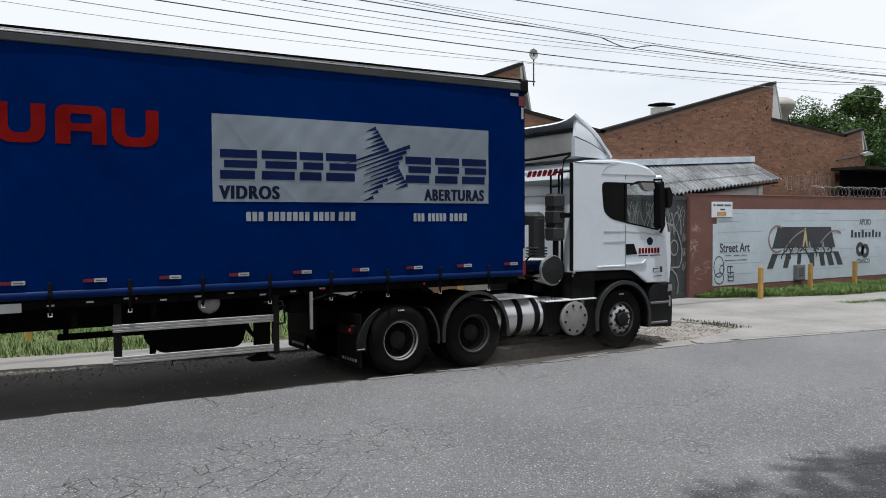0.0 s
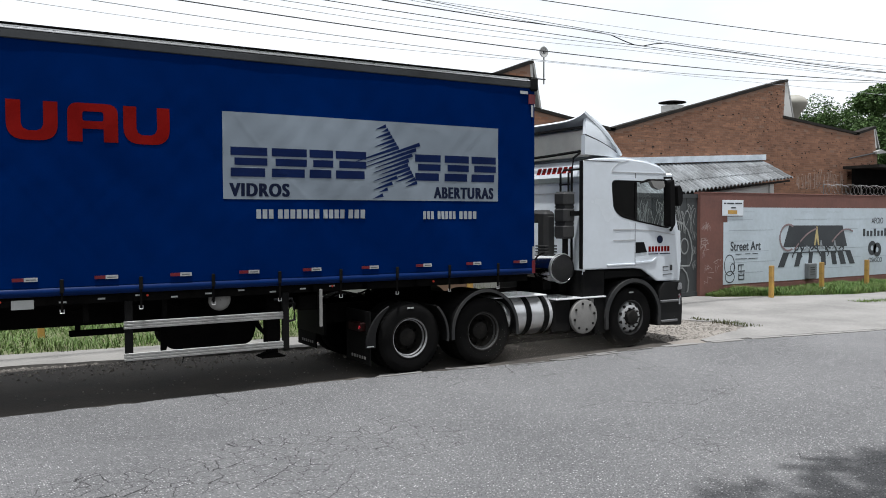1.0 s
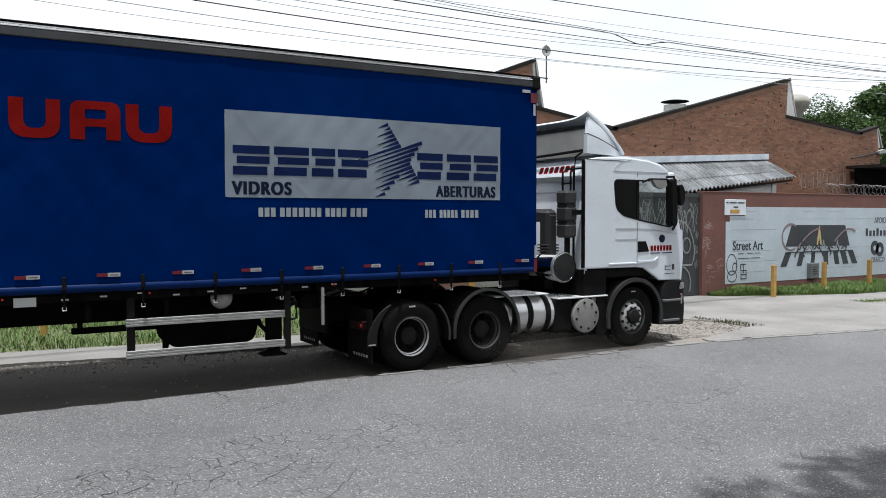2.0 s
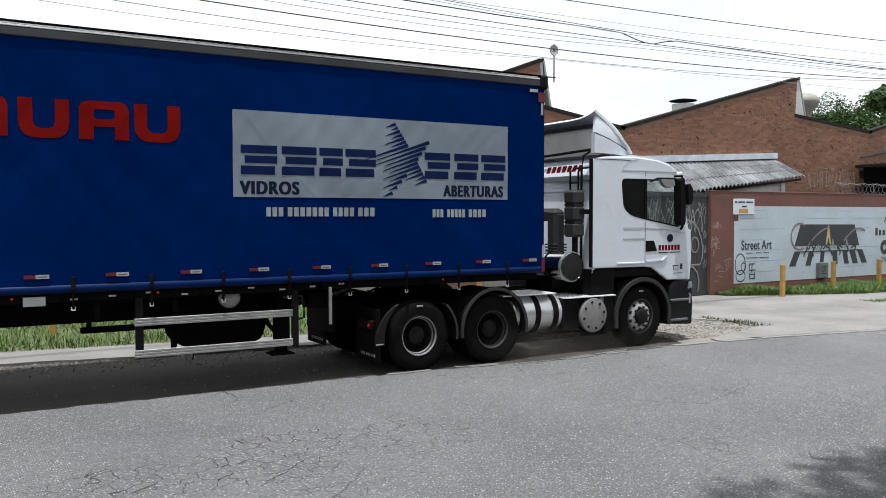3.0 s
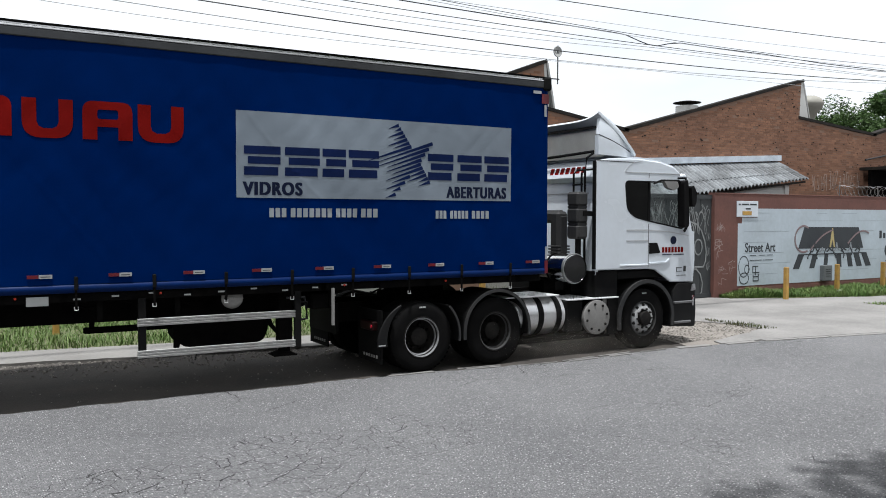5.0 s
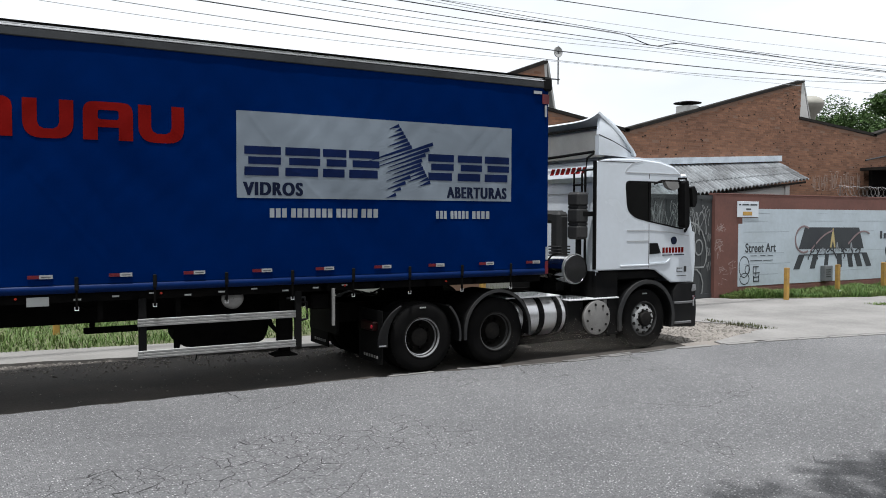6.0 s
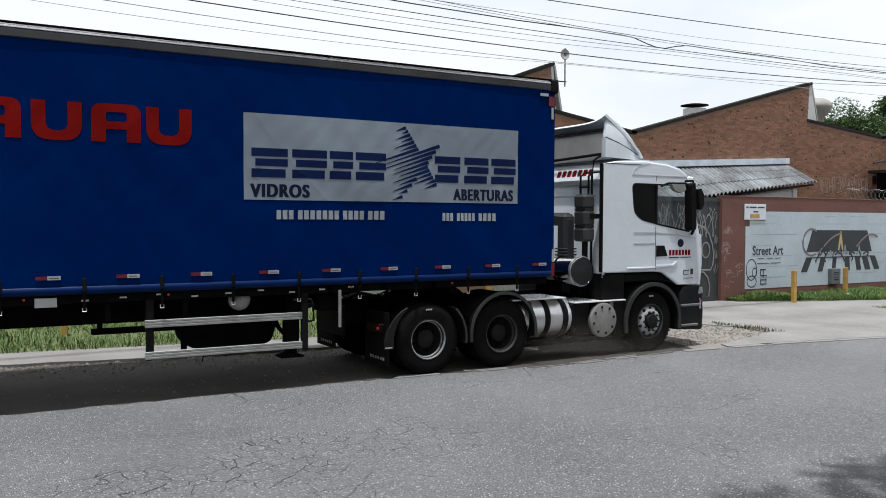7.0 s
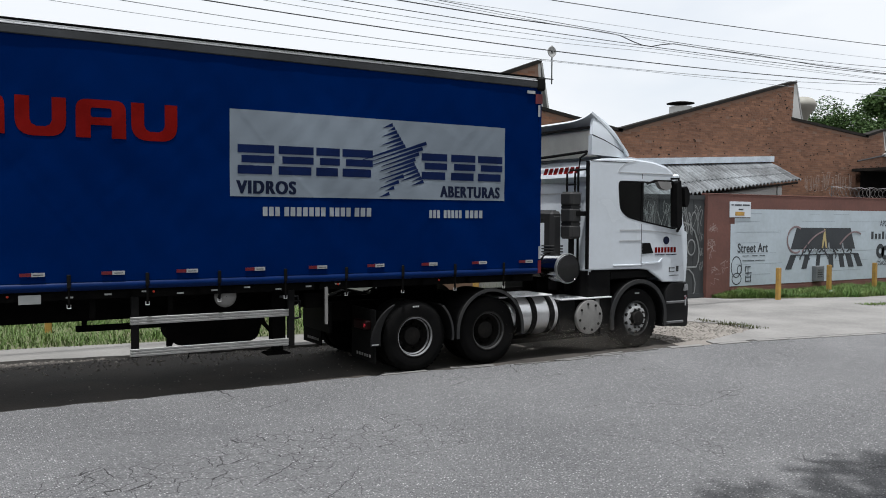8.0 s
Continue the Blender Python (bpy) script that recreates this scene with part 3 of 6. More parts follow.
    # street plate
    p = tagged(part("street_plate", box(13.37, 14.29, WY - 0.03, WY - 0.008, 2.29, 2.74, 0.006), WHITE), "white enamel street plate fixed on the wall", "sign")
    bars("print", [(13.43, 13.52, 2.625, 2.665), (13.57, 13.87, 2.625, 2.665), (13.92, 14.22, 2.625, 2.665), (13.74, 13.95, 2.50, 2.54)], WY - 0.0305, MURAL_BLACK, p)
    bars("print", [(13.6, 14.0, 2.34, 2.45)], WY - 0.0305, YELLOW, p)
    # meter box
    b = thing("meter_box", "grey metal meter box on the wall", "box")
    part("body", box(17.28, 17.70, WY - 0.16, WY - 0.006, 0.32, 0.80, 0.015), METER, b)
    bars("grille", [(17.36, 17.6, z, z + 0.012) for z in (0.46, 0.53, 0.6, 0.67)], WY - 0.161, FRAME, b)
    # gate
    g = thing("gate", "dark grey sheet-steel gate covered in white graffiti", "gate")
    for k in range(8):
        part("panel", box(8.9 + k * 0.446, 9.341 + k * 0.446, WY + 0.10, WY + 0.14, 0.035, 2.9, 0.008), GATE, g)
    part("rail", box(8.9, 12.46, WY + 0.08, WY + 0.1, 2.78, 2.9), GATE, g)
    part("rail", box(8.9, 12.46, WY + 0.08, WY + 0.1, 0.05, 0.16), GATE, g)
    rng = random.Random(11)
    gy = WY + 0.085

    def scrawl(x, z, w, h, n, r=0.018):
        """A looping spray line that runs along a band."""
        f1, f2, p1 = rng.uniform(1.6, 2.6), rng.uniform(3.0, 5.0), rng.uniform(0, 6)
        pts = []
        for k in range(n * 6):
            t = k / (n * 6 - 1)
            pts.append((x + w * t + 0.16 * w * math.sin(6.28 * f2 * t + p1), gy, z + h * (0.5 + 0.42 * math.sin(6.28 * f1 * t + p1) + 0.12 * math.sin(6.28 * f2 * t))))
        return part("graffiti", stroke(pts, r, 5), GATE_SPRAY, g)

    for k in range(9):
        scrawl(8.95 + 0.38 * k, 1.86 + rng.uniform(-0.1, 0.1), 0.38, 0.72, 5, rng.uniform(0.010, 0.016))
    for k in range(6):
        scrawl(9.0 + 0.6 * k, 2.35 + rng.uniform(-0.1, 0.1), 0.3, 0.36, 4, 0.010)
    for c, a, b in (((11.93, 1.45), 0.15, 0.21), ((9.9, 1.0), 0.5, 0.6)):
        part("graffiti", stroke([(c[0] + a * math.cos(t), gy, c[1] + b * math.sin(t)) for t in np.linspace(0, 6.28, 24)], 0.022, 5), GATE_SPRAY, g)
    for loop in ([(11.6, 2.15), (11.85, 2.08), (12.05, 1.9), (12.19, 1.6), (12.25, 1.3), (12.22, 1.05), (12.14, 0.9), (11.8, 0.9), (11.5, 0.95)],
                 [(11.6, 0.86), (11.86, 0.84), (12.02, 0.7), (12.11, 0.45), (12.08, 0.2), (11.95, 0.09), (11.8, 0.1)]):
        part("graffiti", stroke([(x, gy, z) for x, z in loop], 0.024, 5), GATE_SPRAY, g)
    for z in (0.8, 1.2, 1.6):
        scrawl(12.27, z, 0.13, 0.26, 3, 0.008)
    for k in range(20):
        z = 0.45 + rng.uniform(0, 1.6)
        x = 12.5 + rng.uniform(0, 0.15 if z > 1.0 else 0.65)
        pts = [(x + rng.uniform(-0.12, 0.12) + 0.05 * i, WY - 0.003, z + rng.uniform(-0.12, 0.12)) for i in range(5)]
        part("graffiti", stroke(pts, 0.007, 4), CHALK, w)
    # plain walls that carry on behind the lorry
    tagged(part("wall_side", box(5.9, 8.86, WY + 0.05, WY + 0.25, -0.1, 2.9), MOSSY), "mossy grey boundary wall", "wall", kind="structure")
    tagged(part("wall_back", box(-60, 5.9, 9.0, 9.25, -0.1, 2.6), GREYWALL), "grey rendered wall behind the grass", "wall", kind="structure")
    tagged(part("wall_return", box(5.9, 6.1, WY + 0.25, 9.0, -0.1, 2.7), GREYWALL), "grey rendered return wall", "wall", kind="structure")


def build_near_side():
    # added wall, out of view: cuts the low sky light reaching under the lorry
    tagged(part("wall_near_side", box(-60, 60, -17.4, -17.0, -0.1, 6.5), GREYWALL), "added unseen grey wall across the road that blocks low sky light", "wall", kind="structure")
    flat([(-60, -17.0), (60, -17.0), (60, -13.2), (-60, -13.2)], 0.13, 0.25, PAVING, "pavement_near", "plain concrete footpath across the road", "pavement")


FY = 7.1
PROFILE = [(4.0, 4.9), (7.76, 6.36), (7.86, 5.12), (10.71, 4.70), (18.64, 6.80), (18.56, 5.56), (22.86, 5.22), (23.94, 5.52), (24.1, 4.75), (24.2, 4.7)]


def build_factory():
    f = thing("factory_building", "brick factory building with a sawtooth roof", "building", at=(18, FY, 0))
    f.location = (0, 0, 0)
    part("wall", sheet([(4.0, -0.1)] + PROFILE + [(24.2, -0.1)], FY, FY + 0.3), BRICKWALL, f, "mortar-backed red brick gable wall")
    for (x0, z0), (x1, z1) in zip(PROFILE, PROFILE[1:]):
        if x1 - x0 > 0.5:
            n = Vector((-(z1 - z0), x1 - x0)).normalized() * 0.09
            part("parapet_cap", sheet([(x0 - 0.05, z0), (x1 + 0.12, z1), (x1 + 0.12 + n.x, z1 + n.y), (x0 - 0.05 + n.x, z0 + n.y)], FY - 0.035, FY + 0.34), DARKROOF, f, "dark weathered capping")
            part("roof", sheet([(x0, z0 - 1.1), (x1, z1 - 1.1), (x1, z1 - 1.0), (x0, z0 - 1.0)], FY + 0.301, FY + (6 if x0 < 18 else 2.0)), DARKROOF, f, "dark roof sheets")
        else:
            part("clerestory", sheet([(x0 + 0.0, z0), (x0 + 0.10, z0), (x1 + (0.52 if 10 < x0 < 20 else 0.10), z1 + 0.05), (x1 + 0.0, z1 + 0.05)], FY + 0.02, FY + 0.35), PALEWALL, f, "pale cheek of the roof glazing")
            part("mullion", sheet([(x0 + 0.12, z0), (x0 + 0.18, z0), (x1 + (0.62 if 10 < x0 < 20 else 0.32), z1 + 0.05), (x1 + (0.56 if 10 < x0 < 20 else 0.26), z1 + 0.05)], FY + 0.02, FY + 0.4), GREYWALL, f)
    part("wall", box(4.0, 24.2, FY + 7.0, FY + 7.2, -0.1, 4.3), GREYWALL, f)
    rng = random.Random(31)
    for k in range(13):
        x, z = 19.35 + 0.21 * k + rng.uniform(-0.04, 0.04), 3.16 + rng.uniform(0, 0.14)
        h, w = rng.uniform(0.42, 0.72), rng.uniform(0.10, 0.15)
        a, b, c, e = (x, z), (x, z + h), (x + w, z + h), (x + w, z)
        for p, q in rng.sample([(a, b), (c, e), (b, c), (a, e), (b, e), ((x, z + h * 0.5), (x + w, z + h * 0.5)), (a, c)], 4):
            cut = rng.uniform(0.0, 0.3)
            part("graffiti", stroke([(p[0] + (q[0] - p[0]) * t, FY - 0.012, p[1] + (q[1] - p[1]) * t) for t in (cut, 0.6, 1.0)], rng.uniform(0.008, 0.015), 5), FADED, f, "faded white scrawl")
    v = thing("roof_vent", "grey metal roof ventilator with a mushroom cap", "vent")
    part("pipe", cyl((13.75, FY + 0.5, 5.16), "z", 0.34, 1.06), VENTPAINT, v)
    part("cap", lathe([(0.02, 0.05), (0.2, 0.042), (0.42, 0.0), (0.42, -0.015), (0.2, -0.015), (0.03, -0.02), (0.03, -0.16), (0.005, -0.16)], (13.75, FY + 0.5, 5.80), "z", 28), DARKROOF, v, smooth=True)
    t = thing("water_tank", "cream cup-shaped water tank behind the roof", "tank")
    c = (26.12, 12.0, 0)
    part("bowl", lathe([(0.02, 0.34), (0.3, 0.31), (0.5, 0.21), (0.62, 0.04), (0.62, -0.06), (0.52, -0.24), (0.34, -0.46), (0.22, -0.8)], (c[0], c[1], 7.2), "z", 36), CREAM, t, smooth=True)
    part("column", cyl((c[0], c[1], 3.0), "z", 0.2, 7.2), CREAM, t)
    a = thing("antenna", "thin roof mast with a small round dish", "antenna")
    ax, ay = 8.4, 7.3
    part("mast", tube([(ax, ay, 5.87), (ax, ay, 6.9)], 0.018, 6), WIRE, a)
    part("dish", lathe([(0.02, 0.06), (0.1, 0.05), (0.15, 0.0), (0.14, -0.02), (0.02, 0.03)], (ax - 0.03, ay - 0.03, 6.73), "y", 20), GREYWALL, a, smooth=True)
    part("crossbar", tube([(7.85, ay, 5.99), (ax + 0.05, ay, 6.0)], 0.018, 5), WIRE, a)
    # open shelter at the corner
    s = thing("shelter", "dark open shelter with a thin roof beside the factory", "shelter")
    part("roof", box(21.85, 27, 5.7, 7.0, 3.95, 4.05), DARKROOF, s)
    part("wall", box(21.9, 27, 6.6, 6.7, -0.05, 3.95), FRAME, s)
    part("pole", tube([(22.2, 7.0, 4.33), (24.0, 7.02, 4.62)], 0.03, 6), WIRE, s)
    part("lamp_head", sheet([(23.9, 4.56), (24.5, 4.62), (24.5, 4.68), (24.2, 4.74), (23.9, 4.66)], 6.94, 7.08), GREYWALL, s)
    return f


def build_lean_to():
    s = thing("lean_to", "lean-to shed with a corrugated fibre-cement roof", "shed")
    # ridge on the factory wall, eave over the wall; ruled sheet with waves
    r0, r1 = Vector((9.0, FY - 0.05, 3.62)), Vector((17.45, FY - 0.05, 4.07))
    e0, e1 = Vector((9.0, 5.72, 2.55)), Vector((17.5, 6.0, 3.45))
    rng = random.Random(61)
    courses, cols = 3, 9
    for c in range(courses):
        for q in range(cols):
            verts, faces = [], []
            n, m = 60, 2
            lift = 0.016 * rng.random()
            u0, u1 = q / cols, (q + 1) / cols + 0.004
            w0, w1 = max(0.0, c / courses - 0.03), (c + 1) / courses + rng.uniform(-0.01, 0.01)
            for i in range(n + 1):
                u = u0 + (u1 - u0) * i / n
                for j in range(m + 1):
                    w = w0 + (w1 - w0) * j / m
                    p = r0.lerp(r1, u).lerp(e0.lerp(e1, u), w)
                    z = p.z + 0.085 * abs(math.sin(u * 8.5 / 0.177 * math.pi)) - 0.04 + lift + 0.035 * j / m - 0.02 * (c == 0)
                    verts.append((p.x, p.y, z))
            for i in range(n):
                for j in range(m):
                    k = i * (m + 1) + j
                    faces.append((k, k + 1, k + m + 2, k + m + 1))
            me = bpy.data.meshes.new("s")
            me.from_pydata(verts, [], faces)
            bm = bmesh.new()
            bm.from_mesh(me)
            bpy.data.meshes.remove(me)
            ext = bmesh.ops.extrude_face_region(bm, geom=bm.faces[:])["geom"]
            bmesh.ops.translate(bm, vec=(0, 0, 0.012), verts=[g for g in ext if isinstance(g, bmesh.types.BMVert)])
            part("roof_sheet", bm, FIBRE, s, smooth=True)
    part("flashing", sheet([(9.0, 3.66), (17.48, 4.12), (17.48, 4.30), (9.0, 3.85)], FY - 0.14, FY - 0.01), FLASH, s, "bright metal ridge flashing")
    part("wall", sheet([(9.0, -0.05), (16.7, -0.05), (16.7, 3.32), (9.0, 2.55)], 6.15, 6.3), PALEWALL, s)
    part("purlin", sheet([(9.0, 2.52), (17.4, 3.37), (17.4, 3.43), (9.0, 2.58)], 6.02, 6.1), DARKROOF, s)
    part("fascia", box(16.5, 16.7, 6.1, 7.05, 2.9, 3.3), PALEWALL, s)


def leafy_tree(name, at, height, spread, count, seed, label, trunk_r=0.16, low=0.35, leaf=0.14):
    rng = random.Random(seed)
    t = thing(name, label, "tree", at=at)
    bm = bmesh.new()
    fork = height * low
    top = Vector((0, 0, fork))
    tube([(0, 0, -0.1), (0.03, 0.02, fork * 0.5), top], trunk_r, 8, bm)
    ends = []
    for k in range(9):
        a = k * 2.4 + rng.uniform(-0.3, 0.3)
        r = spread * rng.uniform(0.35, 0.85)
        e = Vector((r * math.cos(a), r * math.sin(a), height * rng.uniform(low + 0.25, 0.9)))
        mid = top.lerp(e, 0.5) + Vector((0, 0, 0.15))
        tube([top, mid, e], trunk_r * 0.3, 6, bm)
        ends += [e, mid]
    part("trunk", bm, BARK, t)
    verts, faces = [], []
    clumps = []
    for e in ends:
        for _ in range(4):
            clumps.append((e + Vector((rng.gauss(0, 1), rng.gauss(0, 1), rng.gauss(0, 0.7))) * spread * 0.24, spread * rng.uniform(0.13, 0.26)))
    for _ in range(count):
        c, r = rng.choice(clumps)
        d = Vector((rng.gauss(0, 1), rng.gauss(0, 1), rng.gauss(0, 1))).normalized() * r * rng.uniform(0.5, 1.0)
        p = c + d
        a = Vector((rng.gauss(0, 1), rng.gauss(0, 1), rng.gauss(0, 0.5))).normalized()
        b = a.cross(Vector((rng.gauss(0, 1), rng.gauss(0, 1), rng.gauss(0, 1)))).normalized()
        s = leaf * rng.uniform(0.6, 1.3)
        k = len(verts)
        verts += [tuple(p - a * s), tuple(p + b * s * 0.45), tuple(p + a * s), tuple(p - b * s * 0.45)]
        faces.append((k, k + 1, k + 2, k + 3))
    me = bpy.data.meshes.new("crown")
    me.from_pydata(verts, [], faces)
    me.materials.append(LEAF)
    new("crown", me).parent = t
    return t


def inside(x, z):
    """Whether a place on the gable wall lies under the parapet."""
    for (x0, z0), (x1, z1) in zip(PROFILE, PROFILE[1:]):
        if x0 <= x < x1:
            return z < z0 + (z1 - z0) * (x - x0) / (x1 - x0) - 0.06
    return False


def build_bricks(parent):
    """The bricks of the gable: those round the peak one by one, the rest as one laid mass."""
    rng = random.Random(41)
    shapes = []
    for k in range(6):
        b = box(-0.112, 0.112, -0.003 - 0.001 * k, 0.02, -0.029, 0.029)
        me = bpy.data.meshes.new("brick")
        b.to_mesh(me)
        b.free()
        me.materials.append(BRICK)
        shapes.append(me)
    verts, faces, single = [], [], 0
    row = 0
    z = 2.55
    while z < 7.0:
        x = 6.0 + (0.12 if row % 2 else 0.0)
        while x < 30:
            if inside(x - 0.11, z + 0.03) and inside(x + 0.11, z + 0.03) and rng.random() > 0.012:
                if 16.2 < x < 18.55 and 5.0 < z < 6.8 and single < 300:
                    ob = new("brick", shapes[rng.randrange(6)])
                    ob.parent = parent
                    ob.location = (x, FY, z)
                    single += 1
                else:
                    d = 0.002 + 0.006 * rng.random() ** 3
                    k = len(verts)
                    a, b, c, e = x - 0.112, x + 0.112, z - 0.029, z + 0.029
                    verts += [(a, FY - d, c), (b, FY - d, c), (b, FY - d, e), (a, FY - d, e), (a, FY + 0.01, c), (b, FY + 0.01, c), (b, FY + 0.01, e), (a, FY + 0.01, e)]
                    faces += [(k, k + 1, k + 2, k + 3), (k + 4, k + 5, k + 1, k), (k + 3, k + 2, k + 6, k + 7), (k + 1, k + 5, k + 6, k + 2), (k + 4, k, k + 3, k + 7)]
            x += 0.24 + rng.uniform(-0.004, 0.004)
        z += 0.072
        row += 1
    me = bpy.data.meshes.new("brickwork")
    me.from_pydata(verts, [], faces)
    me.materials.append(BRICK)
    hv, hf = [], []
    for _ in range(430):
        x, z = rng.uniform(8.0, 24), rng.uniform(3.0, 6.6)
        if inside(x - 0.1, z + 0.05) and inside(x + 0.1, z + 0.05):
            k, w, h = len(hv), rng.uniform(0.014, 0.05), rng.uniform(0.008, 0.022)
            hv += [(x - w, FY - 0.0095, z - h), (x + w, FY - 0.0095, z - h), (x + w * 0.8, FY - 0.0095, z + h), (x - w * 0.9, FY - 0.0095, z + h)]
            hf.append((k, k + 1, k + 2, k + 3))
    hm = bpy.data.meshes.new("putlog_hole")
    hm.from_pydata(hv, [], hf)
    hm.materials.append(DARKROOF)
    hole = new("putlog_hole", hm)
    hole.parent = parent
    tagged(hole, "small dark holes in the brickwork", kind="stuff")
    ob = new("brickwork", me)
    ob.parent = parent
    tagged(ob, kind="stuff")


def build_razor_wire():
    w = thing("razor_wire", "coiled galvanised razor wire on top of the wall", "wire")
    pts = []
    for k in range(900):
        a = k * 2 * math.pi / 16
        pts.append((18.3 + k * 0.0145, WY + 0.11 + 0.17 * math.cos(a), 3.13 + 0.16 * math.sin(a) + 0.02 * math.sin(k * 0.13)))
    part("coil", tube(pts, 0.0055, 4), STEELWIRE, w)
    for x in (18.4, 20.5, 22.5, 26.0):
        part("stake", tube([(x, WY + 0.11, 2.9), (x, WY + 0.11, 3.3)], 0.015, 5), STEELWIRE, w)


def build_gutter():
    """Pale flush stones along the broken edge of the road."""
    g = tagged(new("gutter"), "pale concrete edging blocks along the road", "kerb", kind="structure")
    rng = random.Random(17)
    line = [(-0.9, 0.1), (0.5, -0.04), (2.35, -0.34), (4.67, -0.26), (6.86, -0.49), (9.86, -1.09), (16, -2.04)]
    for (x0, y0), (x1, y1) in zip(line, line[1:]):
        n = max(1, int(math.hypot(x1 - x0, y1 - y0) / 0.75))
        turn = math.atan2(y1 - y0, x1 - x0)
        for k in range(n):
            t = (k + 0.5) / n
            near = x0 < 4
            for row in range(2 if near else 1):
                if near and rng.random() < (0.5, 0.6)[row]:
                    continue
                w = 0.012 + 0.03 * rng.random() if near else 0.06 + 0.03 * rng.random()
                l = rng.uniform(0.22, 0.365) if near else 0.365
                b = sheet(ragged([(-l, -w), (l, -w), (l, w), (-l, w)], 0.016 if near else 0.012, 0.09, k + 50 * row), -0.08, 0.0, plane="z")
                o = part("edging_block", b, EDGING if near else CONCRETE, g)
                o.matrix_basis = Matrix.Translation((x0 + (x1 - x0) * t, y0 + (y1 - y0) * t + 0.13 * row, 0.026 - 0.008 * row + rng.uniform(-0.003, 0.003))) @ Matrix.Rotation(turn + rng.uniform(-0.05, 0.05) * near, 4, "Z")


def build_litter():
    rng = random.Random(3)
    bm = bmesh.new()
    bmesh.ops.create_icosphere(bm, subdivisions=2, radius=0.11)
    for v in bm.verts:
        v.co *= rng.uniform(0.65, 1.15)
        v.co.z *= 0.75
    ob = tagged(part("litter_bag", bm, REFLW), "crumpled white plastic bag in the grass", "litter")
    ob.location = (16.2, 4.0, 0.12)


# ---- the lorry ----
def tyre_profile(r, w):
    return [(r * 0.56, -w * 0.40), (r * 0.60, -w * 0.47), (r * 0.80, -w * 0.5), (r * 0.93, -w * 0.46), (r * 0.985, -w * 0.38), (r, -w * 0.25), (r, w * 0.25), (r * 0.985, w * 0.38),
            (r * 0.93, w * 0.46), (r * 0.80, w * 0.5), (r * 0.60, w * 0.47), (r * 0.56, w * 0.40)]


def tread(bm, r, w, n=44):
    """Raised tread blocks round the tyre."""
    for k in range(n):
        a = 2 * math.pi * k / n
        for s in (-0.3, 0.0, 0.3):
            q = box(-0.022, 0.022, (s - 0.12) * w, (s + 0.12) * w, r - 0.006, r + 0.002)
            q.transform(Matrix.Rotation(a + s * 0.15, 4, "Y"))
            me = bpy.data.meshes.new("tmp")
            q.to_mesh(me)
            q.free()
            bm.from_mesh(me)
            bpy.data.meshes.remove(me)


